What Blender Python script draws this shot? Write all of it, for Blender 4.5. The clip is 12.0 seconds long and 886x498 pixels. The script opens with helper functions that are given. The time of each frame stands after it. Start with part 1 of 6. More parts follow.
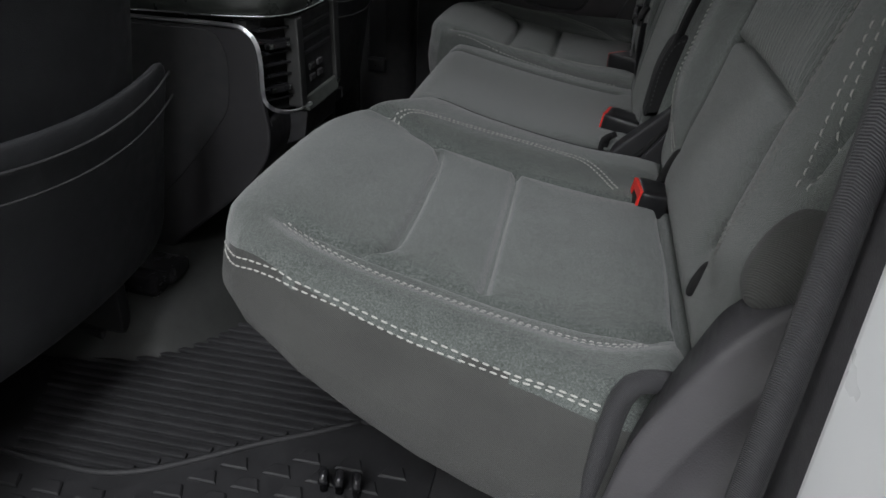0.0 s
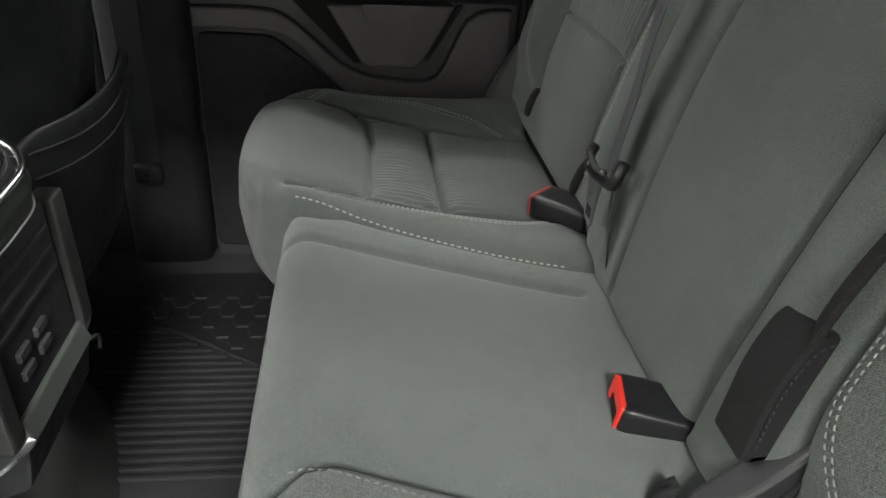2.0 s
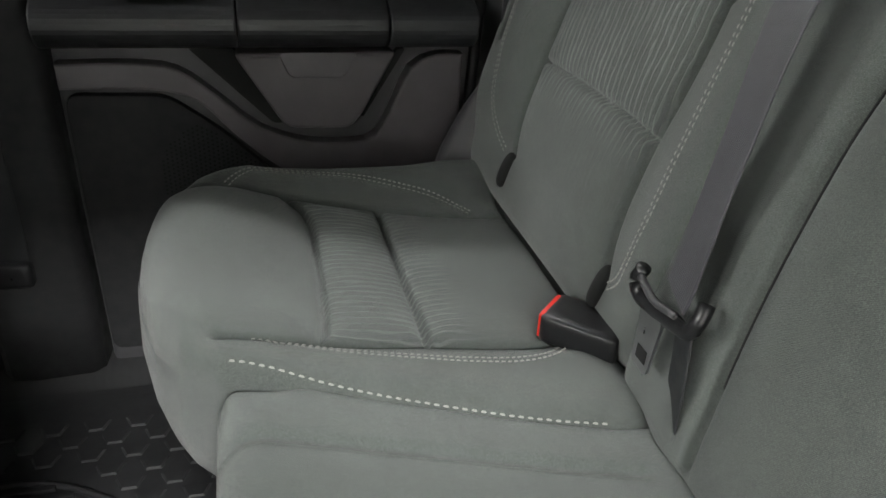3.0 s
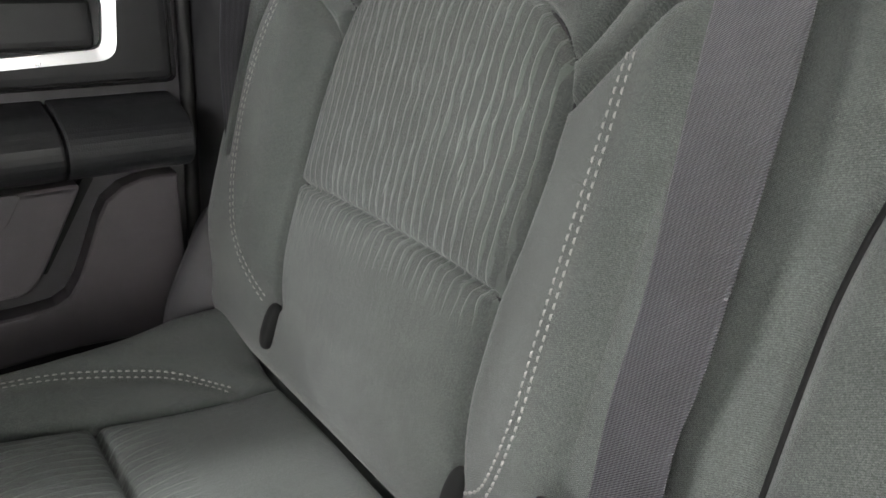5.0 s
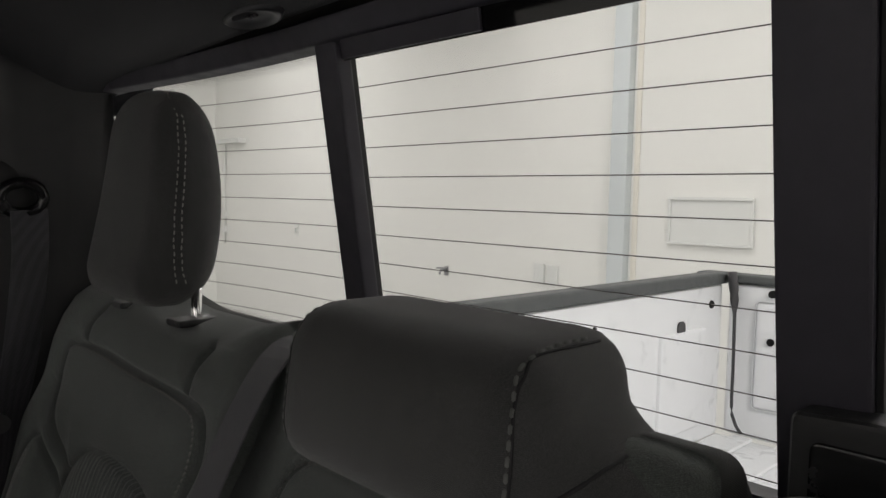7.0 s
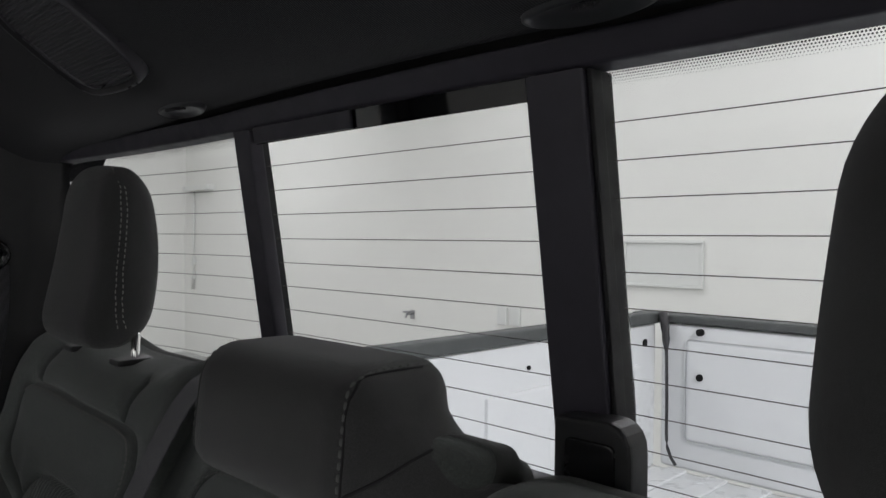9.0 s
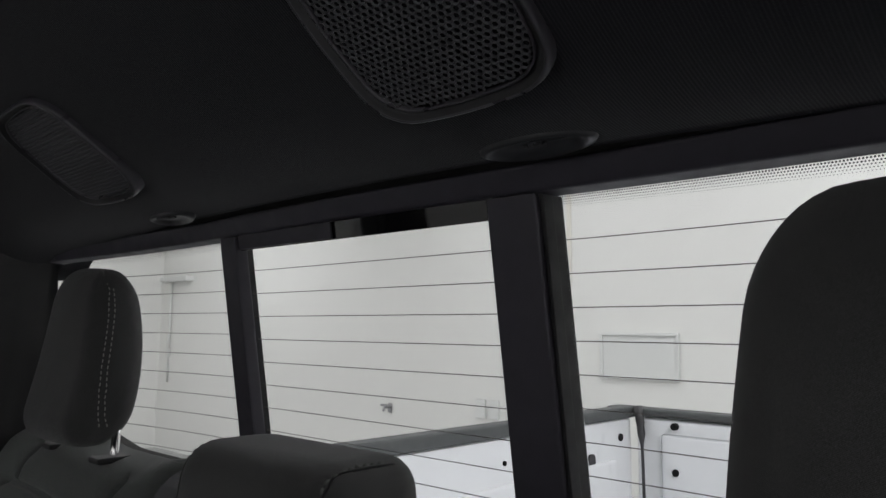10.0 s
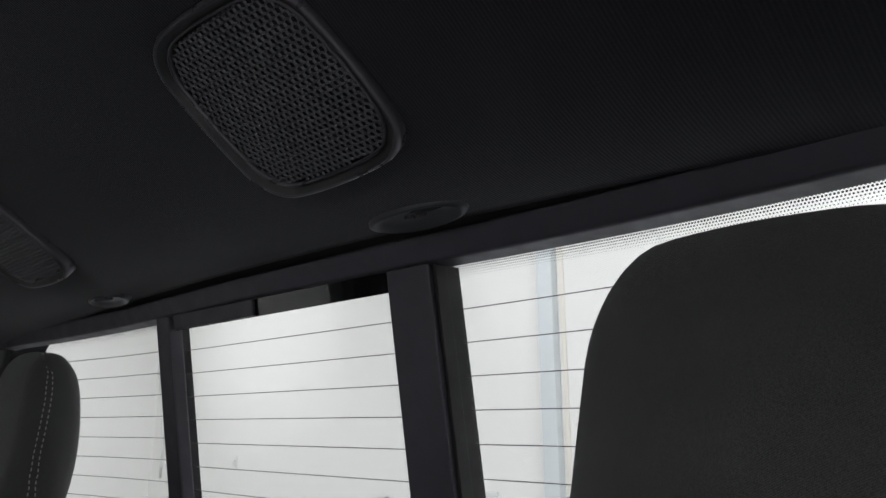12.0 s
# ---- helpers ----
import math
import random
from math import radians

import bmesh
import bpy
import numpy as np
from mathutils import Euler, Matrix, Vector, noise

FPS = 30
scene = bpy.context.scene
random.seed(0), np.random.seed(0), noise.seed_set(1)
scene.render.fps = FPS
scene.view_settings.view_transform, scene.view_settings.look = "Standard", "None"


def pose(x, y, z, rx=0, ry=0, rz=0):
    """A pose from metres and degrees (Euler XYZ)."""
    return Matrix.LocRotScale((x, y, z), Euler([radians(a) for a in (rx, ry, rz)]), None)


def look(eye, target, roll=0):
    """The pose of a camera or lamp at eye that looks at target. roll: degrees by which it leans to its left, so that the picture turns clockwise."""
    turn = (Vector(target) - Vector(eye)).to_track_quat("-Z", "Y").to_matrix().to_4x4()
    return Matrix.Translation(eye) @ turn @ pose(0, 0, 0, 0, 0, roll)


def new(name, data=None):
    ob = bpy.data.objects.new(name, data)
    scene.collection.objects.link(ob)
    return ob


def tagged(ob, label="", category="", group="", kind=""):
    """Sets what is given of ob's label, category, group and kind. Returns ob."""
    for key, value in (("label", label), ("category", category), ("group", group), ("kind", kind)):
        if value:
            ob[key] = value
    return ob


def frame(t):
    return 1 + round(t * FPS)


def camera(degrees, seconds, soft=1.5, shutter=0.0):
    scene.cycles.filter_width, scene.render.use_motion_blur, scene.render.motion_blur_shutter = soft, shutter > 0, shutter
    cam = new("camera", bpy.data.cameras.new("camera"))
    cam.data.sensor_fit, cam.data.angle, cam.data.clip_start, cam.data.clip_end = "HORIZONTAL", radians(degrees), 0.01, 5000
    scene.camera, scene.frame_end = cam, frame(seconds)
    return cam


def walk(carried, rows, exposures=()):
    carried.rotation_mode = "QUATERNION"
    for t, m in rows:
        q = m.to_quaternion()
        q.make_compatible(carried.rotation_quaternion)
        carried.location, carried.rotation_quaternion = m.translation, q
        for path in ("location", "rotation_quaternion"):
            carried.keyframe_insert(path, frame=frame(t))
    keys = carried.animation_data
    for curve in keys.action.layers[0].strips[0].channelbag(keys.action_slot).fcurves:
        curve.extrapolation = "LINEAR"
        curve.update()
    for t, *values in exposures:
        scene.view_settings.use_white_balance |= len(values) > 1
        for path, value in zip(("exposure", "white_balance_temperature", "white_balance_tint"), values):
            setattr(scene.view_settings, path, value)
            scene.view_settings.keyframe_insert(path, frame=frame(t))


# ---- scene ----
cam = camera(63.0, 12.0)
PATH = [
    (0, (0.057, -1.126, 0.738), (-0.254, 0.605, -0.215), 2.8),
    (0.5, (0.001, -1.005, 0.748), (-0.11, 0.727, -0.246), 3.3),
    (1, (-0.044, -0.83, 0.761), (-0.033, 0.905, -0.234), 3.6),
    (1.5, (-0.068, -0.672, 0.771), (0.021, 1.063, -0.219), 3.7),
    (2, (-0.111, -0.5, 0.806), (0.125, 1.22, -0.186), 3.7),
    (2.5, (-0.143, -0.341, 0.801), (0.235, 1.358, -0.184), 3.6),
    (3, (-0.152, -0.231, 0.807), (0.344, 1.446, -0.163), 3.8),
    (3.5, (-0.113, -0.094, 0.793), (0.572, 1.539, -0.137), 3.7),
    (3.7, (-0.1, -0.05, 0.778), (0.683, 1.538, -0.152), 3.7),
    (5.3, (-0.101, 0.006, 0.83), (1.132, 1.406, 0.109), 3.2),
    (5.5, (-0.092, -0.032, 0.885), (1.174, 1.383, 0.258), 2.7),
    (6, (-0.061, -0.143, 0.98), (1.261, 1.309, 0.599), 1.8),
    (6.5, (-0.039, -0.254, 1.037), (1.323, 1.195, 0.819), 1.4),
    (7, (-0.021, -0.349, 1.076), (1.365, 1.086, 0.934), 1.2),
    (7.5, (-0.034, -0.396, 1.11), (1.373, 1.023, 1.036), 1.2),
    (9.5, (-0.076, -0.551, 1.09), (1.382, 0.818, 1.125), 0.5),
    (10, (-0.098, -0.568, 1.105), (1.368, 0.773, 1.334), 0.7),
    (10.5, (-0.114, -0.582, 1.134), (1.337, 0.722, 1.576), 0.5),
    (11, (-0.116, -0.566, 1.127), (1.336, 0.715, 1.629), 0.2),
    (11.5, (-0.095, -0.58, 1.115), (1.351, 0.705, 1.626), -0.0),
    (12, (-0.047, -0.643, 1.089), (1.382, 0.677, 1.556), -0.3),
]
EXPOSURES = [
    (0.0, -2.2, 6250, 11), (0.5, -1.35, 6400, 10), (1.0, -0.85, 6500, 9), (1.5, -0.7, 6500, 9), (2.0, -0.62, 6600, 4), (2.5, -0.35, 6600, 6), (3.0, -0.1, 6550, 7), (3.7, 0.05, 6500, 9),
    (5.3, 0.62, 6550, 12), (5.5, 0.62, 6550, 12), (6.0, 0.0, 6450, 12), (6.5, -1.9, 6750, 14), (7.0, -2.4, 6750, 14), (7.5, -2.4, 6600, 13),
    (9.5, -2.54, 6300, 14), (10.0, -2.54, 6300, 14), (10.5, -2.35, 6300, 14), (12.0, -2.1, 6200, 14),
]
walk(cam, [(t, look(eye, target, roll)) for t, eye, target, roll in PATH], EXPOSURES)

# ---------------------------------------------------------------- light
world = bpy.data.worlds.new("world")
scene.world = world
world.use_nodes = True
world.node_tree.nodes["Background"].inputs[0].default_value = (0.9, 0.95, 1.0, 1)
world.node_tree.nodes["Background"].inputs[1].default_value = 0.05


def overhead_light(x, y, watts, size_x, size_y):
    data = bpy.data.lights.new("overhead_light", "AREA")
    data.shape, data.size, data.size_y, data.energy = "RECTANGLE", size_x, size_y, watts
    data.color = (1.0, 0.995, 0.995)
    ob = new("overhead_light", data)
    ob.matrix_world = pose(x, y, 3.58)
    return ob


# unseen tube rows beside the open door throw the roof's shadow over the seats; the row at -2.35 is added to brighten
# the near seat
for y, watts in ((-2.35, 150.0), (-3.39, 210.0), (-4.28, 160.0), (-4.68, 290.0)):
    overhead_light(0.1, y, 2 * watts, 1.2, 0.08)
# unseen area lights, added as fill for the seat backs and the hall
for ly in (-6.6, -3.4, 0.2, 3.0):
    overhead_light(-8.6, ly, 520.0, 1.2, 1.2)
for lx, watts in ((-6.0, 330.0), (3.9, 170.0)):
    overhead_light(lx, 0.2, watts, 1.2, 1.2)
overhead_light(-6.0, -3.6, 380.0, 1.2, 1.2)
for lx in (-5.2, 0.0, 3.9):
    overhead_light(lx, 3.0, 150.0, 1.2, 0.3)
for lx in (-5.2, -1.6, 1.8, 4.0):
    overhead_light(lx, 7.6, 190.0, 1.2, 0.3)

# ---------------------------------------------------------------- materials


class Nodes:
    """A node material with a few shortcuts."""

    def __init__(self, name):
        self.m = bpy.data.materials.new(name)
        self.m.use_nodes = True
        self.t = self.m.node_tree
        self.b = self.t.nodes["Principled BSDF"]
        self.co = self.add("ShaderNodeTexCoord").outputs["Object"]

    def add(self, kind):
        return self.t.nodes.new(kind)

    def link(self, a, b):
        self.t.links.new(a, b)

    def scaled(self, x, y, z):
        n = self.add("ShaderNodeMapping")
        n.inputs["Scale"].default_value = (x, y, z)
        self.link(self.co, n.inputs["Vector"])
        return n.outputs[0]

    def noise(self, scale, detail=3.0, rough=0.55, vec=None, distort=0.0):
        n = self.add("ShaderNodeTexNoise")
        n.inputs["Scale"].default_value, n.inputs["Detail"].default_value = scale, detail
        n.inputs["Roughness"].default_value, n.inputs["Distortion"].default_value = rough, distort
        self.link(vec or self.co, n.inputs["Vector"])
        return n.outputs["Fac"]

    def wave(self, scale, vec=None, direction="X", distort=0.0, detail_scale=1.0, detail=1.0, profile="SIN"):
        n = self.add("ShaderNodeTexWave")
        n.bands_direction, n.wave_profile = direction, profile
        n.inputs["Scale"].default_value, n.inputs["Distortion"].default_value = scale, distort
        n.inputs["Detail Scale"].default_value, n.inputs["Detail"].default_value = detail_scale, detail
        self.link(vec or self.co, n.inputs["Vector"])
        return n.outputs["Fac"]

    def ramp(self, fac, *stops):
        n = self.add("ShaderNodeValToRGB")
        e = n.color_ramp.elements
        while len(e) < len(stops):
            e.new(0.5)
        for el, (p, c) in zip(e, stops):
            el.position = p
            el.color = (*c, 1) if isinstance(c, tuple) else (c, c, c, 1)
        self.link(fac, n.inputs[0])
        return n.outputs[0]

    def mix(self, fac, a, b, kind="MIX"):
        n = self.add("ShaderNodeMix")
        n.data_type, n.blend_type = "RGBA", kind
        for sock, v in ((n.inputs[0], fac), (n.inputs[6], a), (n.inputs[7], b)):
            if isinstance(v, (int, float)):
                sock.default_value = v if sock == n.inputs[0] else (v, v, v, 1)
            elif isinstance(v, tuple):
                sock.default_value = (*v, 1)
            else:
                self.link(v, sock)
        return n.outputs[2]

    def maths(self, op, a, b=0.0, c=0.0):
        n = self.add("ShaderNodeMath")
        n.operation = op
        for sock, v in zip(n.inputs, (a, b, c)):
            if isinstance(v, (int, float)):
                sock.default_value = v
            else:
                self.link(v, sock)
        return n.outputs[0]

    def color(self, v):
        if isinstance(v, tuple):
            self.b.inputs["Base Color"].default_value = (*v, 1)
        else:
            self.link(v, self.b.inputs["Base Color"])
        return self

    def gloss(self, rough, metal=0.0, spec=0.5):
        if isinstance(rough, (int, float)):
            self.b.inputs["Roughness"].default_value = rough
        else:
            self.link(rough, self.b.inputs["Roughness"])
        self.b.inputs["Metallic"].default_value = metal
        self.b.inputs["Specular IOR Level"].default_value = spec
        return self

    def bump(self, height, dist, strength=1.0):
        n = self.add("ShaderNodeBump")
        n.inputs["Distance"].default_value, n.inputs["Strength"].default_value = dist, strength
        self.link(height, n.inputs["Height"])
        self.link(n.outputs[0], self.b.inputs["Normal"])
        return self


def rgb(base, k):
    return tuple(c * k for c in base)


def fabric(name, base, ribs="", contrast=0.34, weave=1.0, rib=0.62, pitch=21.0, fade=None):
    """Heathered upholstery cloth; ribs: '' plain, 'x' or 'z' raised wavy lines along that axis."""
    n = Nodes(name)
    fine = n.noise(1150 * weave, 3.0, 0.75)
    streak = n.noise(700 * weave, 3.0, 0.6, n.scaled(1.0, 3.2, 1.0))
    cloud = n.noise(9, 4.0, 0.6)
    patch = n.noise(38, 3.0, 0.55)
    speck = n.noise(760 * weave, 2.0, 0.6)
    grain = n.maths("ADD", n.maths("MULTIPLY", fine, 0.56), n.maths("ADD", n.maths("MULTIPLY", streak, 0.18), n.maths("MULTIPLY", speck, 0.26)))
    col = n.ramp(grain, (0.40, rgb(base, 1 - contrast)), (0.50, base), (0.62, rgb(base, 1 + 1.5 * contrast)))
    col = n.mix(1.0, col, n.ramp(cloud, (0.25, 0.92), (0.75, 1.07)), "MULTIPLY")
    col = n.mix(1.0, col, n.ramp(patch, (0.3, 0.93), (0.7, 1.06)), "MULTIPLY")
    knit = n.wave(520 * weave, n.scaled(1.0, 0.55, 0.8), "DIAGONAL", 3.0, 6.0, 1.5)
    col = n.mix(1.0, col, n.ramp(knit, (0.15, 0.84), (0.85, 1.14)), "MULTIPLY")
    fine = n.maths("ADD", fine, n.maths("MULTIPLY", knit, 0.25))
    height = n.maths("ADD", fine, n.maths("MULTIPLY", n.noise(60, 2.0), 0.12))
    if ribs:
        if ribs == "z":
            vec, direction = n.scaled(0.0, 1.0, 0.18), "Y"
        else:
            vec, direction = n.scaled(0.18, 1.0, 0.0), "Y"
        lines = n.wave(pitch, vec, direction, 2.6, 6.0, 1.0)
        sharp = n.ramp(lines, (0.70, 0.0), (0.93, 1.0))
        patchy = n.ramp(n.noise(16, 2.0), (0.3, 0.45), (0.7, 1.0))
        sharp = n.mix(1.0, sharp, patchy, "MULTIPLY")
        if fade:
            axis, full, none = fade
            part_of = n.add("ShaderNodeSeparateXYZ")
            n.link(n.co, part_of.inputs[0])
            span = n.add("ShaderNodeMapRange")
            n.link(part_of.outputs["XYZ".index(axis)], span.inputs[0])
            span.inputs[1].default_value, span.inputs[2].default_value = full, none
            span.inputs[3].default_value, span.inputs[4].default_value = 1.0, 0.06
            sharp = n.mix(1.0, sharp, span.outputs[0], "MULTIPLY")
        col = n.mix(n.maths("MULTIPLY", sharp, rib), col, rgb(base, 2.3))
        height = n.maths("ADD", height, n.maths("MULTIPLY", sharp, 6.4 * rib))
    n.color(col).gloss(0.92, 0.0, 0.25).bump(height, 0.0007, 0.8)
    n.b.inputs["Sheen Weight"].default_value = 0.25
    n.b.inputs["Sheen Roughness"].default_value = 0.5
    return n.m


def twill(name, base, pitch=330, depth=0.0004):
    """Plain dark side cloth with a diagonal twill."""
    n = Nodes(name)
    tw = n.wave(pitch, n.scaled(1.0, 1.0, 1.0), "DIAGONAL", 0.6, 3.0)
    col = n.mix(tw, rgb(base, 0.72), rgb(base, 1.25))
    col = n.mix(1.0, col, n.ramp(n.noise(14, 4.0), (0.25, 0.85), (0.75, 1.12)), "MULTIPLY")
    n.color(col).gloss(0.85, 0.0, 0.3).bump(n.maths("ADD", tw, n.noise(700, 2.0)), depth, 0.7)
    n.b.inputs["Sheen Weight"].default_value = min(0.15, 3.0 * base[0] ** 1.2)
    return n.m


def plastic(name, base, rough=0.5, grain=900.0, depth=0.0002, wear=0.12):
    """Moulded trim with a fine leather-like grain, dust and handling marks."""
    n = Nodes(name)
    cells = n.add("ShaderNodeTexVoronoi")
    cells.feature = "SMOOTH_F1"
    cells.inputs["Scale"].default_value = grain
    n.link(n.co, cells.inputs["Vector"])
    dust = n.noise(22, 5.0, 0.65)
    col = n.mix(n.ramp(dust, (0.45, 0.0), (0.8, wear)), base, rgb(base, 2.6))
    rg = n.ramp(n.noise(45, 4.0), (0.3, rough - 0.07), (0.7, rough + 0.1))
    n.color(col).gloss(rg, 0.0, 0.45).bump(n.maths("ADD", cells.outputs["Distance"], n.maths("MULTIPLY", n.noise(30, 2.0), 0.4)), depth, 0.6)
    return n.m


def metal(name, base, rough=0.18):
    n = Nodes(name)
    n.color(base).gloss(n.ramp(n.noise(60, 4.0), (0.3, rough * 0.7), (0.7, rough * 1.5)), 1.0)
    n.bump(n.noise(400, 2.0), 0.00005, 0.4)
    return n.m


def paint(name, base, rough=0.35, coat=0.0, spots=0.06):
    n = Nodes(name)
    col = n.mix(n.ramp(n.noise(5, 5.0, 0.6), (0.4, 0.0), (0.75, spots)), base, rgb(base, 0.55))
    n.color(col).gloss(n.ramp(n.noise(17, 4.0), (0.3, rough), (0.7, rough + 0.12)))
    n.b.inputs["Coat Weight"].default_value = coat
    n.bump(n.noise(120, 3.0), 0.0002, 0.3)
    return n.m


def webbing(name, base):
    n = Nodes(name)
    rows = n.wave(400, n.scaled(0.3, 1.0, 1.0), "DIAGONAL", 0.4, 2.0)
    cols = n.wave(120, n.scaled(0.25, 1.0, 0.0), "Y", 0.2)
    col = n.mix(rows, rgb(base, 0.38), rgb(base, 1.35))
    col = n.mix(1.0, col, n.ramp(cols, (0.2, 0.8), (0.8, 1.1)), "MULTIPLY")
    col = n.mix(1.0, col, n.ramp(n.noise(25, 3.0), (0.3, 0.88), (0.7, 1.1)), "MULTIPLY")
    n.color(col).gloss(0.5, 0.0, 0.5).bump(n.maths("ADD", rows, n.maths("MULTIPLY", cols, 0.6)), 0.0005, 0.8)
    n.b.inputs["Sheen Weight"].default_value = 0.1
    return n.m


def felt(name, base, line=260.0):
    """Headliner cloth with a faint knit."""
    n = Nodes(name)
    knit = n.wave(line, n.scaled(0.15, 1.0, 0.15), "Y", 0.5, 4.0)
    col = n.mix(1.0, n.mix(n.noise(700, 2.0), rgb(base, 0.7), rgb(base, 1.3)), n.ramp(n.noise(7, 4.0), (0.25, 0.86), (0.75, 1.12)), "MULTIPLY")
    n.color(col).gloss(0.95, 0.0, 0.2).bump(n.maths("ADD", knit, n.noise(900, 2.0)), 0.0004, 0.6)
    n.b.inputs["Sheen Weight"].default_value = 0.1
    return n.m


def glass(name):
    n = Nodes(name)
    n.color((0.96, 0.98, 0.97)).gloss(0.0)
    n.b.inputs["Transmission Weight"].default_value = 1.0
    n.b.inputs["IOR"].default_value = 1.02
    n.b.inputs["Coat Weight"].default_value = 0.35
    n.b.inputs["Coat Roughness"].default_value = 0.01
    return n.m


CLOTH = (0.080, 0.089, 0.083)
M_CLOTH = fabric("seat_cloth", CLOTH)
M_CLOTH_NEAR = fabric("seat_cloth_heathered", CLOTH, "", 0.50, 0.66)
M_RIB_X = fabric("seat_cloth_ribbed_cushion", CLOTH, "x", rib=0.50, pitch=34.0, fade=("X", 0.004, 0.045))
M_RIB_Z = fabric("seat_cloth_ribbed_back", CLOTH, "z", pitch=33.0)
M_RIB_FINE = fabric("seat_cloth_fine_ribs", CLOTH, "z", rib=0.62, pitch=33.0, fade=("Z", 0.592, 0.560))
M_RIB_NEAR = fabric("seat_cloth_near_ribs", CLOTH, "z", 0.55, 0.8, rib=0.26, pitch=32.0)
M_BORDER = fabric("seat_border_cloth", rgb(CLOTH, 0.96))
M_BORDER_NEAR = fabric("seat_border_heathered", rgb(CLOTH, 0.96), "", 0.46, 0.70)
M_SIDE = twill("seat_side_cloth", (0.044, 0.045, 0.042))
M_HEAD = fabric("headrest_cloth", (0.060, 0.060, 0.060), "", 0.3, 1.2)
M_THREAD_HEM = Nodes("hem_thread").color((0.33, 0.33, 0.305)).gloss(0.7).m
M_THREAD = Nodes("stitch_thread").color((0.30, 0.30, 0.28)).gloss(0.7).m
M_THREAD_DIM = Nodes("dim_thread").color((0.17, 0.17, 0.16)).gloss(0.8).m
M_THREAD_GREY = Nodes("grey_thread").color((0.14, 0.145, 0.138)).gloss(0.8).m
M_THREAD_DARK = Nodes("dark_thread").color((0.02, 0.02, 0.021)).gloss(0.8).m
M_TRIM = plastic("black_trim", (0.018, 0.018, 0.0195), 0.46)
M_TRIM_GREY = plastic("charcoal_trim", (0.044, 0.0425, 0.0455), 0.5)
M_CONSOLE = plastic("console_moulding", (0.014, 0.0135, 0.0148), 0.5)
M_DOOR = plastic("door_moulding", (0.078, 0.070, 0.076), 0.5)
M_GLOSS = plastic("glossy_black_plastic", (0.012, 0.012, 0.013), 0.22, 600, 0.00005, 0.06)
M_GRILLE = plastic("grille_plastic", (0.052, 0.052, 0.058), 0.34, 2000, 0.00003)
M_SPEAKER = plastic("speaker_frame_plastic", (0.048, 0.045, 0.053), 0.30, 1500, 0.00005)
M_BUCKLE = plastic("buckle_plastic", (0.011, 0.011, 0.012), 0.34, 1400, 0.0001)
M_VINYL = plastic("black_vinyl", (0.018, 0.0187, 0.0205), 0.55, 700, 0.0003)
M_RUBBER = plastic("rubber_mat", (0.013, 0.013, 0.014), 0.66, 1100, 0.0003, 0.3)
M_MOUND = plastic("mound_covering", (0.014, 0.015, 0.014), 0.62, 700, 0.0003, 0.2)
M_CARPET = felt("carpet", (0.022, 0.022, 0.023), 120)
M_LINER = felt("headliner_cloth", (0.0145, 0.0145, 0.018), 130)
M_FRAME = plastic("window_frame_plastic", (0.043, 0.040, 0.052), 0.5, 1500, 0.0001)
M_FRIT = Nodes("printed_glass_black").color((0.006, 0.006, 0.007)).gloss(0.04).m
M_SEAL = plastic("window_seal_rubber", (0.008, 0.008, 0.009), 0.6)
M_CHROME = metal("chrome", (0.85, 0.85, 0.86), 0.14)
M_SATIN = metal("satin_chrome", (0.72, 0.72, 0.74), 0.36)
M_STEEL = metal("steel", (0.40, 0.40, 0.41), 0.34)
M_BELT = webbing("belt_webbing", (0.062, 0.060, 0.070))
M_RED = plastic("red_release_button", (0.72, 0.028, 0.018), 0.38, 1600, 0.00005, 0.05)
M_WIRE = Nodes("heater_wire").color((0.055, 0.048, 0.044)).gloss(0.5).m
M_GLASS = glass("window_glass")
M_WHITE = paint("white_body_paint", (0.78, 0.79, 0.80), 0.25, 0.5)
M_WALL = paint("painted_wall", (0.80, 0.80, 0.77), 0.7)
M_WALL_GREY = paint("grey_blue_post_paint", (0.60, 0.64, 0.65), 0.6)
M_CREAM = paint("cream_strip_paint", (0.76, 0.73, 0.66), 0.6)
M_HATCH = paint("hatch_paint", (0.72, 0.73, 0.71), 0.55)
M_STRUT = plastic("satin_grey_plastic", (0.020, 0.0205, 0.020), 0.5, 1500, 0.00005)
M_SHELF = plastic("grey_shelf_plastic", (0.060, 0.066, 0.060), 0.5, 1500, 0.0001)
M_CONCRETE = paint("sealed_concrete", (0.40, 0.40, 0.395), 0.35, 0.2, 0.3)
M_RAILCAP = plastic("bed_rail_cap_plastic", (0.075, 0.080, 0.080), 0.6)
M_LAMP = plastic("map_lamp_lens", (0.035, 0.036, 0.040), 0.35, 900, 0.0001)
M_LIP = plastic("dark_textured_lip", (0.018, 0.020, 0.018), 0.30, 300, 0.0001, 0.7)
M_FUZZ = twill("weatherstrip_cloth", (0.030, 0.030, 0.032), 420, 0.0006)
M_SOFT = plastic("soft_black_panel", (0.011, 0.011, 0.012), 0.72, 1200, 0.0002, 0.05)
M_CAP = twill("cap_cloth", (0.009, 0.009, 0.0095))
# near-black colour for the shade inside holes, slots and gaps
M_HOLE = Nodes("dark_hole_shade").color((0.004, 0.004, 0.004)).gloss(0.9).m

# ---------------------------------------------------------------- mesh helpers
from mathutils.bvhtree import BVHTree


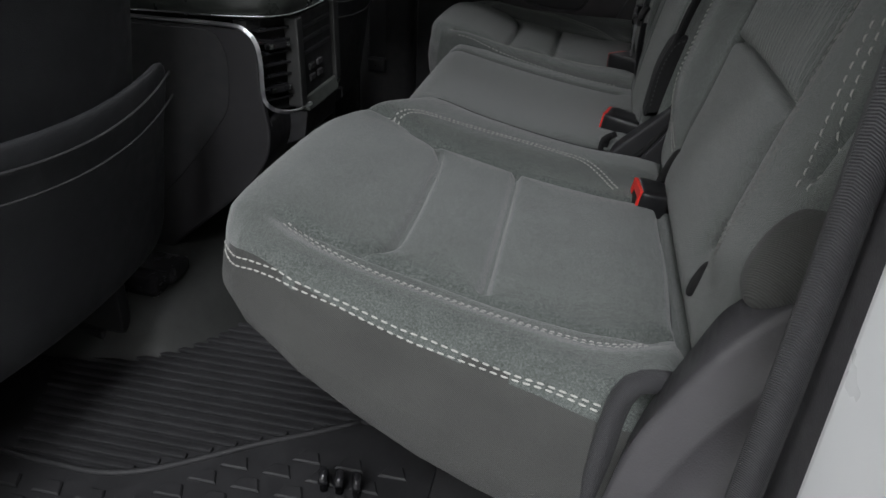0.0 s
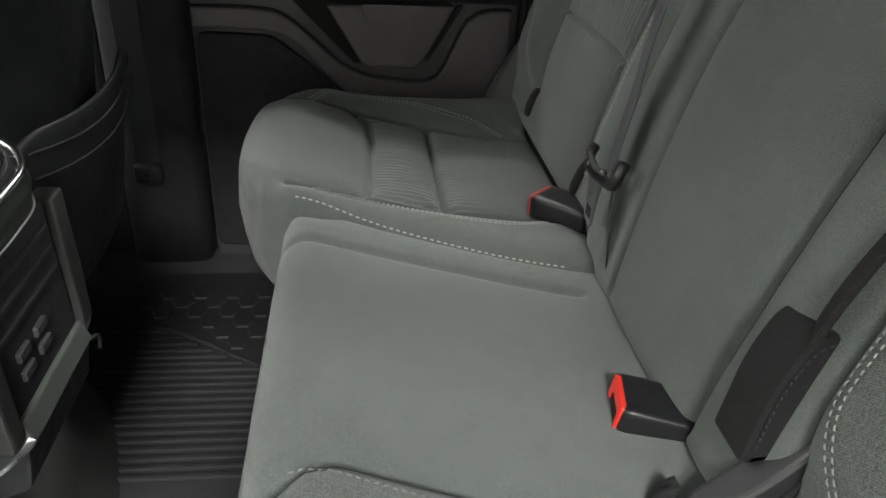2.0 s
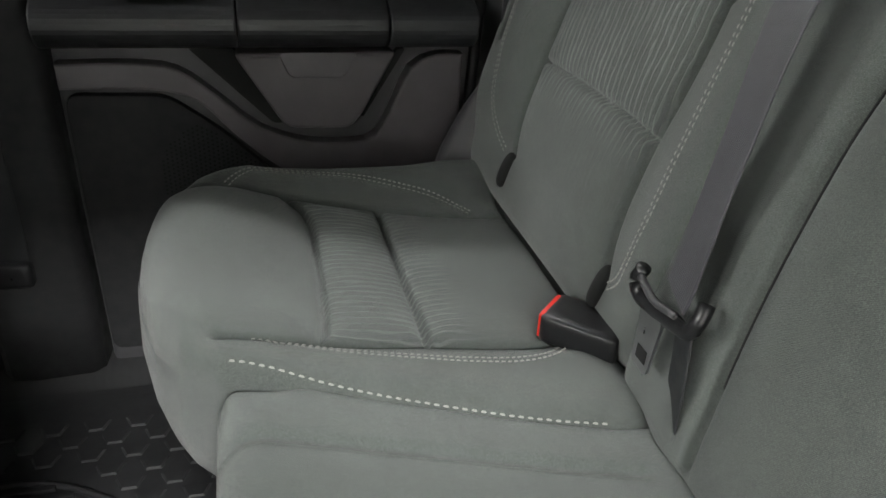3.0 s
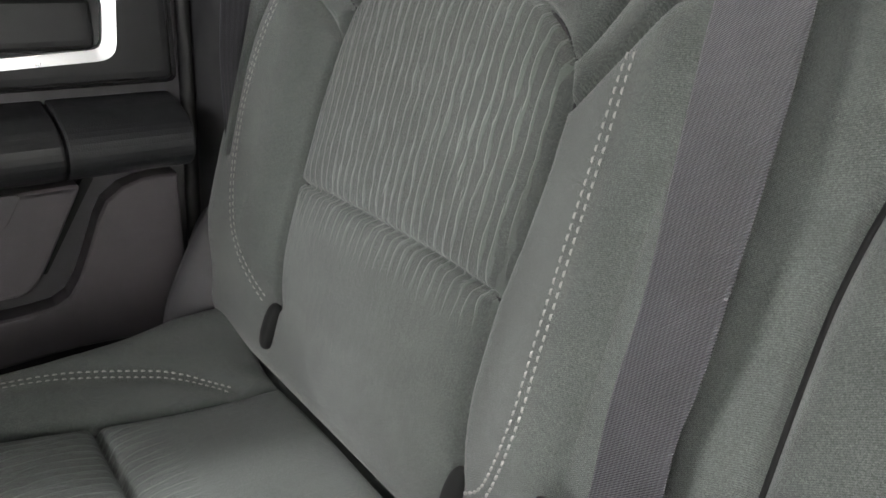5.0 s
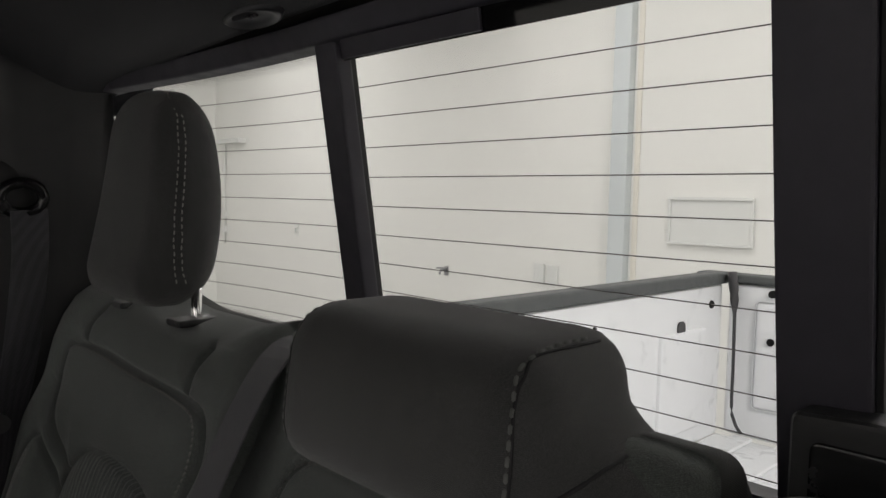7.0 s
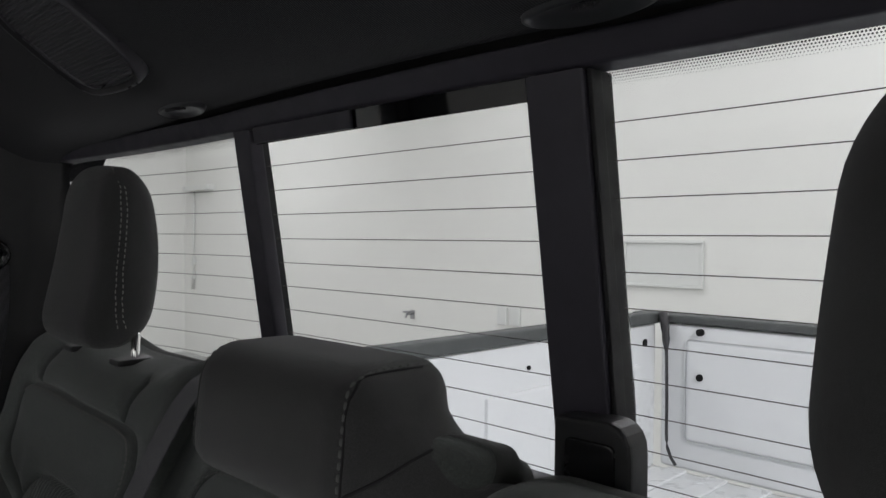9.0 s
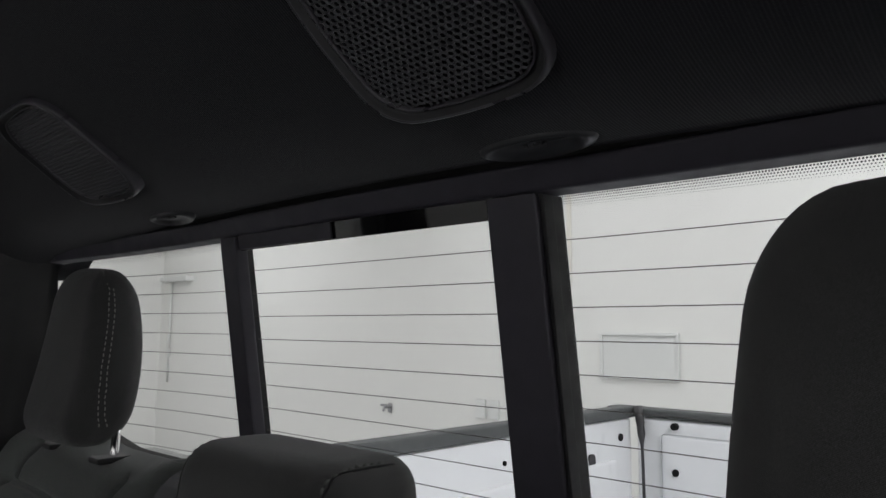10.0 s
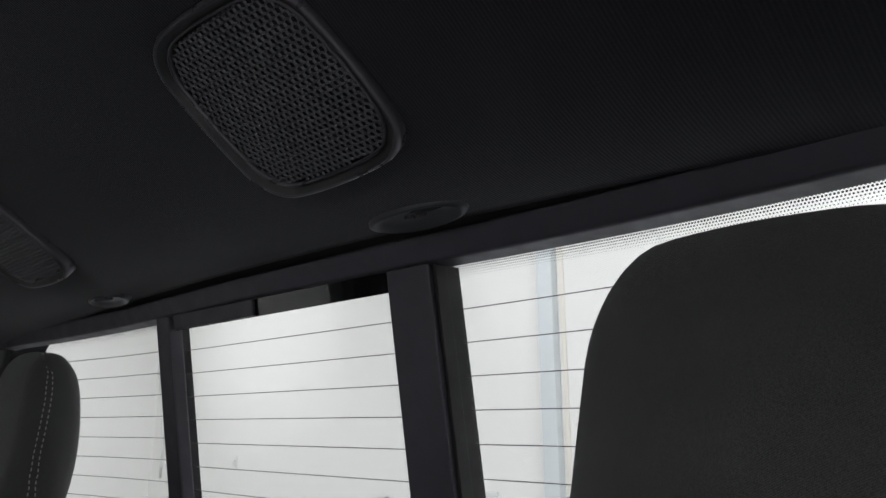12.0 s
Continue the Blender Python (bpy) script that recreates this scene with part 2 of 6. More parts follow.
def from_data(name, verts, faces, material, parent=None, label="", smooth=True):
    me = bpy.data.meshes.new(name)
    me.from_pydata([tuple(map(float, v)) for v in verts], [], [tuple(map(int, f)) for f in faces])
    me.update()
    if smooth:
        me.shade_smooth()
    me.materials.append(material)
    ob = new(name, me)
    ob.parent = parent
    if label:
        ob["label"] = label
    return ob


def part(name, bm, material, parent=None, label="", smooth=False):
    bmesh.ops.recalc_face_normals(bm, faces=bm.faces)
    me = bpy.data.meshes.new(name)
    bm.to_mesh(me)
    bm.free()
    if smooth:
        me.shade_smooth()
    me.materials.append(material)
    ob = new(name, me)
    ob.parent = parent
    if label:
        ob["label"] = label
    return ob


def thing(name, label, category, group="", kind="", at=(0, 0, 0)):
    ob = new(name)
    ob.empty_display_size = 0.05
    ob.location = at
    return tagged(ob, label, category, group, kind)


def box(bm, lo, hi, bevel=0.0, segs=2, m=None):
    """A bevelled box between two corners, turned by m."""
    lo, hi = Vector(lo), Vector(hi)
    mid, size = (lo + hi) / 2, hi - lo
    made = bmesh.ops.create_cube(bm, size=1.0, matrix=(m or Matrix.Identity(4)) @ Matrix.Translation(mid) @ Matrix.Diagonal((*size, 1)))
    if bevel:
        edges = list({e for v in made["verts"] for e in v.link_edges})
        bmesh.ops.bevel(bm, geom=edges, offset=bevel, segments=segs, affect="EDGES", profile=0.6)
    return bm


def prism(bm, outline, axis, lo, hi, bevel=0.0, segs=2, m=None):
    """A closed outline of 2D points swept along an axis ('x', 'y' or 'z') from lo to hi."""
    def put(p, v):
        q = {"x": (v, p[0], p[1]), "y": (p[0], v, p[1]), "z": (p[0], p[1], v)}[axis]
        return (m @ Vector(q)) if m else Vector(q)
    a = [bm.verts.new(put(p, lo)) for p in outline]
    b = [bm.verts.new(put(p, hi)) for p in outline]
    k = len(outline)
    faces = [bm.faces.new(a), bm.faces.new(b[::-1])]
    for i in range(k):
        faces.append(bm.faces.new((a[i], b[i], b[(i + 1) % k], a[(i + 1) % k])))
    bmesh.ops.recalc_face_normals(bm, faces=faces)
    if bevel:
        rim = [e for f in faces[:2] for e in f.edges]
        bmesh.ops.bevel(bm, geom=rim, offset=bevel, segments=segs, affect="EDGES", profile=0.6)
    return bm


def smooth_line(points, step=0.006):
    """A Catmull-Rom line through points, in even steps."""
    p = np.array(points, float)
    p = np.vstack([2 * p[0] - p[1], p, 2 * p[-1] - p[-2]])
    out = []
    for i in range(1, len(p) - 2):
        n = max(2, int(np.linalg.norm(p[i + 1] - p[i]) / step))
        for s in np.linspace(0, 1, n, endpoint=False):
            out.append(0.5 * (2 * p[i] + (p[i + 1] - p[i - 1]) * s + (2 * p[i - 1] - 5 * p[i] + 4 * p[i + 1] - p[i + 2]) * s * s + (3 * p[i] - p[i - 1] - 3 * p[i + 1] + p[i + 2]) * s**3))
    out.append(p[-2])
    return np.array(out)


def rounded(points, r, n=5):
    """A closed 2D outline with its corners rounded."""
    out, k = [], len(points)
    rs = r if isinstance(r, (list, tuple)) else [r] * k
    for i in range(k):
        p, a, b = (Vector((*points[j % k], 0)) for j in (i, i - 1, i + 1))
        u, v = (a - p), (b - p)
        cut = min(rs[i], u.length * 0.49, v.length * 0.49)
        s, e = p + u.normalized() * cut, p + v.normalized() * cut
        for j in range(n + 1):
            t = j / n
            q = s * (1 - t) ** 2 + p * 2 * t * (1 - t) + e * t * t
            out.append((q.x, q.y))
    return out


def tube(bm, line, radius, sides=8, caps=True):
    """A round tube along 3D points; radius is a number or one for each point."""
    line = [Vector(p) for p in line]
    rings = []
    up = Vector((0.0, 0.13, 1.0))
    for i, p in enumerate(line):
        d = (line[min(i + 1, len(line) - 1)] - line[max(i - 1, 0)]).normalized()
        s = d.cross(up)
        s = s.normalized() if s.length > 1e-4 else Vector((1, 0, 0))
        w = d.cross(s)
        r = radius[i] if isinstance(radius, (list, tuple)) else radius
        rings.append([bm.verts.new(p + r * (math.cos(2 * math.pi * k / sides) * s + math.sin(2 * math.pi * k / sides) * w)) for k in range(sides)])
    for a, b in zip(rings, rings[1:]):
        for k in range(sides):
            bm.faces.new((a[k], a[(k + 1) % sides], b[(k + 1) % sides], b[k]))
    if caps:
        bm.faces.new(rings[0][::-1])
        bm.faces.new(rings[-1])
    return bm


def ribbon(bm, line, sides, width, thick):
    """A flat strap along 3D points; sides gives the strap's across direction at each point."""
    rings = []
    n = len(line)
    for i in range(n):
        p = Vector(line[i])
        d = (Vector(line[min(i + 1, n - 1)]) - Vector(line[max(i - 1, 0)])).normalized()
        a = Vector(sides[i] if isinstance(sides, list) else sides)
        a = (a - d * a.dot(d)).normalized()
        u = d.cross(a).normalized()
        h, t = width / 2, thick / 2
        ring = [(-h, -t * 0.4), (-h * 0.94, -t), (h * 0.94, -t), (h, -t * 0.4), (h, t * 0.4), (h * 0.94, t), (-h * 0.94, t), (-h, t * 0.4)]
        rings.append([bm.verts.new(p + a * x + u * y) for x, y in ring])
    for a, b in zip(rings, rings[1:]):
        for k in range(8):
            bm.faces.new((a[k], a[(k + 1) % 8], b[(k + 1) % 8], b[k]))
    bm.faces.new(rings[0][::-1])
    bm.faces.new(rings[-1])
    return bm


def seam_distance(a, b, line):
    """The distance of points (a, b) from a 2D line of points."""
    best = np.full(a.shape, 9.0)
    for (x0, y0), (x1, y1) in zip(line[:-1], line[1:]):
        dx, dy = x1 - x0, y1 - y0
        t = np.clip(((a - x0) * dx + (b - y0) * dy) / (dx * dx + dy * dy + 1e-12), 0, 1)
        best = np.minimum(best, np.hypot(a - x0 - t * dx, b - y0 - t * dy))
    return best


def ruler(n, edge=9, share=0.14):
    """Steps from -1 to 1 that crowd towards both ends."""
    rim = share * (1 - np.cos(np.linspace(0, math.pi / 2, edge)))
    core = np.linspace(-1 + share, 1 - share, n)
    return np.concatenate([-1 + rim[:-1], core, (1 - rim[:-1])[::-1]])


class Pad:
    """An upholstered pad over a rounded rectangle in its own plane: a across, b along, c outwards. Seams sink into it."""

    def __init__(self, a0, a1, b0, b1, corner, top, fat, place, seams=(), edge=0.045, drop=0.05, edges=None, puff=0.010, wrap=0.02, crease=0.008, gap=0.003, shallow=None, base=None, dents=()):
        self.lim, self.corner, self.top, self.fat, self.place = (a0, a1, b0, b1), corner, top, fat, place
        self.edge, self.drop, self.puff, self.wrap, self.crease, self.gap = edge, drop, puff, wrap, crease, gap
        self.shallow, self.base = shallow or (lambda a, b: 1.0), base
        self.edges = edges or (lambda b: (a0 + 0 * b, a1 + 0 * b))
        self.dents = [(smooth_line(line), deep, wide) for line, deep, wide in dents]
        self.seams = [smooth_line(s) if len(s) > 2 else np.array(s, float) for s in seams]

    def plan(self, p, q):
        """Normalised p, q in -1..1 to a, b in the rounded outline."""
        a0, a1, b0, b1 = self.lim
        ha, hb, r = (a1 - a0) / 2, (b1 - b0) / 2, self.corner
        r0, r1 = r if isinstance(r, tuple) else (r, r)
        rr = np.where(q < 0, r0, r1)
        over = np.clip((np.abs(q) * hb - (hb - rr)) / np.maximum(rr, 1e-6), 0, 1)
        lim = 1 - rr / ha * (1 - np.sqrt(np.maximum(0, 1 - over**2)))
        b = (b0 + b1) / 2 + hb * q
        lo, hi = self.edges(b)
        a = (lo + hi) / 2 + (hi - lo) / 2 * p * lim
        da, db = (hi - lo) / 2 * lim * (1 - np.abs(p)), hb * (1 - np.abs(q))
        soft = 0.02
        near = np.minimum(da, db)
        return a, b, np.maximum(near - 0.25 * soft * np.exp(-np.abs(da - db) / soft) * (near > 0), 0) * (near > 0)

    def height(self, a, b, d):
        c = self.top(a, b)
        k = np.clip(1 - d / self.edge, 0, 1)
        c = c - self.shallow(a, b) * self.drop * (1 - np.sqrt(np.maximum(0, 1 - k**2)))
        for line, deep, wide in self.dents:
            c = c - deep * np.exp(-((seam_distance(a, b, line) / wide) ** 2))
        if self.seams:
            near = np.min([seam_distance(a, b, s) for s in self.seams], axis=0)
            c = c - self.puff * np.exp(-near / 0.016) - self.crease * np.exp(-((near / self.gap) ** 2))
        return c

    def mesh(self, name, material, parent, label="", na=90, nb=90, extra=()):
        p, q = np.meshgrid(ruler(na), ruler(nb))
        a, b, d = self.plan(p, q)
        c = self.height(a, b, d)
        rows, cols = a.shape
        verts = list(self.place(a.ravel(), b.ravel(), c.ravel()))
        faces, mats = [], []
        for i in range(rows - 1):
            for j in range(cols - 1):
                k = i * cols + j
                faces.append((k, k + 1, k + cols + 1, k + cols))
        rim = list(range(cols)) + [i * cols + cols - 1 for i in range(1, rows)] + [(rows - 1) * cols + j for j in range(cols - 2, -1, -1)] + [i * cols for i in range(rows - 2, 0, -1)]
        ra, rb, rc = a.ravel()[rim], b.ravel()[rim], c.ravel()[rim]
        ca, cb = (self.lim[0] + self.lim[1]) / 2, (self.lim[2] + self.lim[3]) / 2
        last, n = rim, len(rim)
        for s, shrink in ((0.12, -0.002), (0.35, -0.004), (0.65, 0.003), (0.88, self.wrap * 0.5), (1.0, self.wrap)):
            la, lb = ra - np.clip((ra - ca) / (0.3 * (self.lim[1] - self.lim[0])), -1, 1) * shrink, rb - np.clip((rb - cb) / (0.3 * (self.lim[3] - self.lim[2])), -1, 1) * shrink
            lc = rc + ((self.base(ra, rb) if self.base else -self.fat) - rc) * s
            first = len(verts)
            verts += list(self.place(la, lb, lc))
            ring = list(range(first, first + n))
            for i in range(n):
                faces.append((last[i], ring[i], ring[(i + 1) % n], last[(i + 1) % n]))
            last = ring
        faces.append(tuple(last[::-1]))
        ob = from_data(name, verts, faces, material, parent, label)
        me = ob.data
        if extra:
            face_a = (a[:-1, :-1] + a[1:, 1:]).ravel() / 2
            face_b = (b[:-1, :-1] + b[1:, 1:]).ravel() / 2
            index = np.zeros(len(me.polygons), np.int32)
            for mat, inside in extra:
                me.materials.append(mat)
                if inside is None:
                    index[(rows - 1) * (cols - 1):] = len(me.materials) - 1
                else:
                    index[: (rows - 1) * (cols - 1)][inside(face_a, face_b)] = len(me.materials) - 1
            me.polygons.foreach_set("material_index", index)
        return ob

    def spot(self, a, b):
        """The place and the normal of the pad's surface at (a, b)."""
        def at(a, b):
            a, b = np.atleast_1d(a).astype(float), np.atleast_1d(b).astype(float)
            a0, a1, b0, b1 = self.lim
            lo, hi = self.edges(b)
            da, db = np.minimum(a - lo, hi - a), np.minimum(b - b0, b1 - b)
            d = np.maximum(np.minimum(da, db), 0)
            return np.array(list(self.place(a, b, self.height(a, b, d))))
        h = 0.003
        p = at(a, b)
        n = np.cross(at(a + h, b) - p, at(a, b + h) - p)
        n /= np.linalg.norm(n, axis=1)[:, None] + 1e-12
        out = np.array(list(self.place(np.array([0.0]), np.array([0.0]), np.array([1.0]))))[0] - np.array(list(self.place(np.array([0.0]), np.array([0.0]), np.array([0.0]))))[0]
        n *= np.sign(n @ out)[:, None]
        return p, n

    def piping(self, name, line, parent, radius=0.0012, material=None, sink=0.0):
        """A thin dark tube that runs along a seam or gap."""
        path = smooth_line(line, 0.006)
        p, n = self.spot(path[:, 0], path[:, 1])
        bm = bmesh.new()
        tube(bm, [tuple(v) for v in p + n * (radius * 0.3 - sink)], radius, 6)
        return part(name, bm, material or M_THREAD_DARK, parent, smooth=True)

    def stitches(self, name, line, parent, offsets=(-0.0042, 0.0042), pitch=0.0078, length=0.0052, width=0.0021, material=None, lift=0.0012, slant=0.0):
        """Rows of single stitches along a line of the pad."""
        path = smooth_line(line, 0.002)
        step = np.r_[0, np.cumsum(np.linalg.norm(np.diff(path, axis=0), axis=1))]
        verts, faces = [], []
        for off in offsets:
            at = np.arange(pitch, step[-1] - pitch, pitch)
            ends = []
            for s in (at - length / 2, at + length / 2):
                x, y = np.interp(s, step, path[:, 0]), np.interp(s, step, path[:, 1])
                tx = np.interp(s + 0.002, step, path[:, 0]) - np.interp(s - 0.002, step, path[:, 0])
                ty = np.interp(s + 0.002, step, path[:, 1]) - np.interp(s - 0.002, step, path[:, 1])
                k = np.hypot(tx, ty) + 1e-9
                ends.append((x - ty / k * off, y + tx / k * off))
            p0, n0 = self.spot(*ends[0])
            p1, n1 = self.spot(*ends[1])
            for u, v, nn in zip(p0, p1, (n0 + n1) / 2):
                u, v, nn = Vector(u) + Vector(nn) * lift, Vector(v) + Vector(nn) * lift, Vector(nn)
                d = (v - u).normalized()
                w = (d.cross(nn).normalized() + d * slant * 3) * width / 2
                jit = random.uniform(-0.0004, 0.0004)
                mid0, mid1 = u.lerp(v, 0.2) + w * jit / width, u.lerp(v, 0.8)
                k = len(verts)
                t = nn * 0.0008
                verts += [u - nn * 0.001, mid0 - w, mid0 + t, mid0 + w, mid1 - w, mid1 + t, mid1 + w, v - nn * 0.001]
                faces += [(k, k + 1, k + 2), (k, k + 2, k + 3), (k + 1, k + 4, k + 5, k + 2), (k + 2, k + 5, k + 6, k + 3), (k + 7, k + 5, k + 4), (k + 7, k + 6, k + 5)]
        ob = from_data(name, verts, faces, material or M_THREAD, parent)
        return tagged(ob, kind="stuff")


def block(half, radius, n=14, warp=None):
    """A soft box, centred, with rounded edges: verts and faces. warp bends the points."""
    bm = bmesh.new()
    bmesh.ops.create_cube(bm, size=2.0)
    bmesh.ops.subdivide_edges(bm, edges=bm.edges[:], cuts=n, use_grid_fill=True)
    h, r = Vector(half), Vector(radius if isinstance(radius, (tuple, list)) else (radius,) * 3)
    for v in bm.verts:
        p = Vector([math.sin(c * math.pi / 2) * 0.5 + c * 0.5 for c in v.co])
        q = Vector([p[i] * h[i] for i in range(3)])
        core = Vector([max(-(h[i] - r[i]), min(h[i] - r[i], q[i])) for i in range(3)])
        d = Vector([(q[i] - core[i]) / r[i] for i in range(3)])
        if d.length > 1e-6:
            big = max(abs(c) for c in d)
            d = d * (big / d.length)
            q = core + Vector([d[i] * r[i] for i in range(3)])
        v.co = warp(q) if warp else q
    return bm

# ---------------------------------------------------------------- the hall round the truck
GROUND = -0.72
HX0, HX1, HY0, HY1, HZ = -10.0, 5.4, -8.0, 10.5, 3.7


def slab(name, lo, hi, material, label, category, bevel=0.0):
    ob = part(name, box(bmesh.new(), lo, hi, bevel), material, None)
    return tagged(ob, label, category, kind="structure")


slab("ground", (HX0 - 0.2, HY0 - 0.2, GROUND - 0.1), (HX1 + 0.2, HY1 + 0.2, GROUND), M_CONCRETE, "sealed grey concrete floor of the hall", "floor")
slab("wall_east", (HX1, HY0, GROUND), (HX1 + 0.15, HY1, HZ), M_WALL, "off-white painted hall wall behind the truck", "wall")
slab("wall_west", (HX0 - 0.15, HY0, GROUND), (HX0, HY1, HZ), M_WALL, "off-white painted hall wall", "wall")
slab("wall_north", (HX0, HY1, GROUND), (HX1, HY1 + 0.15, HZ), M_WALL, "off-white painted hall wall", "wall")
slab("wall_south", (HX0, HY0 - 0.15, GROUND), (HX1, HY0, HZ), M_WALL, "off-white painted hall wall", "wall")
slab("hall_ceiling", (HX0, HY0, HZ), (HX1, HY1, HZ + 0.12), M_WALL, "white hall ceiling", "ceiling")


def glass_x(z):
    """Where the raked rear glass lies at a height."""
    return 0.402 + (1.2 - z) * 0.165


# posts and fittings on the far hall wall
def wall_post(y, w, material, label):
    return tagged(part("wall_post", box(bmesh.new(), (HX1 - (0.09 if w > 0.1 else 0.012), y - w / 2, GROUND), (HX1, y + w / 2, HZ), 0.006), material), label, "post", kind="structure")


wall_post(3.06, 0.16, M_WALL_GREY, "pale grey-blue painted wall post")
wall_post(2.93, 0.05, M_CREAM, "cream painted strip beside the post")


def wall_plate():
    t = thing("wall_hatch", "pale framed access hatch on the white wall", "hatch", at=(HX1, 2.27, 0.93))
    bm = bmesh.new()
    for lo, hi in (((-0.03, -0.35, 0.165), (-0.002, 0.35, 0.19)), ((-0.03, -0.35, -0.19), (-0.002, 0.35, -0.165)), ((-0.03, -0.35, -0.165), (-0.002, -0.325, 0.165)), ((-0.03, 0.325, -0.165), (-0.002, 0.35, 0.165))):
        box(bm, lo, hi, 0.004, 1)
    part("frame", bm, M_HATCH, t)
    part("panel", box(bmesh.new(), (-0.016, -0.325, -0.165), (-0.004, 0.325, 0.165), 0.003, 1), M_HATCH, t)
    return t


wall_plate()


def wall_tap(y, z):
    t = thing("wall_bracket", "small grey metal bracket on the white wall", "bracket", at=(HX1, y, z))
    part("plate", box(bmesh.new(), (-0.012, -0.03, -0.05), (-0.002, 0.03, 0.05), 0.004, 2), M_STEEL, t)
    bm = bmesh.new()
    tube(bm, [(-0.01, 0, 0.01), (-0.09, 0, 0.01), (-0.11, 0, -0.03)], 0.014)
    part("arm", bm, M_STEEL, t, smooth=True)
    bm = bmesh.new()
    tube(bm, [(-0.08, -0.07, 0.03), (-0.08, 0.07, 0.03)], 0.012)
    part("bar", bm, M_STEEL, t, smooth=True)


wall_tap(5.2, 0.29)


def wall_sockets(y, z):
    t = thing("wall_socket", "white twin wall socket box", "socket", at=(HX1, y, z))
    for k in (-0.08, 0.08):
        part("cover", box(bmesh.new(), (-0.03, k - 0.06, -0.09), (-0.002, k + 0.06, 0.09), 0.008, 2), M_HATCH, t)


wall_sockets(3.85, 0.38)


def wall_arm(y):
    """A pale shelf bracket on the far wall; a thin tube below draws its faint shadow edge."""
    t = thing("wall_bracket", "pale grey shelf bracket on the white hall wall", "bracket", at=(HX1, y, 0.5))
    # added tube in place of the faint vertical shadow under the shelf
    bm = bmesh.new()
    tube(bm, [(-0.03, 0, -0.2), (-0.03, 0, 1.34)], 0.016)
    part("edge_shade", bm, M_HATCH, t, smooth=True)
    part("shelf", box(bmesh.new(), (-0.14, -0.62, 1.33), (-0.002, 0.15, 1.40), 0.008, 2), M_HATCH, t)
    for z in (0.02, 0.24):
        part("hinge", box(bmesh.new(), (-0.055, -0.03, z - 0.06), (-0.002, 0.04, z + 0.06), 0.008, 2), M_HATCH, t)


def wall_clip(y, z):
    t = thing("wall_clip", "small grey cable clip on the white wall", "clip", at=(HX1, y, z))
    part("plate", box(bmesh.new(), (-0.012, -0.035, -0.08), (-0.002, 0.035, 0.08), 0.004, 2), M_HATCH, t)
    part("lug", box(bmesh.new(), (-0.045, -0.015, -0.05), (-0.012, 0.02, 0.02), 0.006, 2), M_HATCH, t)


wall_arm(10.15)
wall_clip(8.14, 0.60)

# ---------------------------------------------------------------- truck bed behind the cab
BED_Y, BED_X0, BED_X1, BED_TOP, BED_FLOOR = 0.78, 0.66, 2.44, 0.838, 0.26


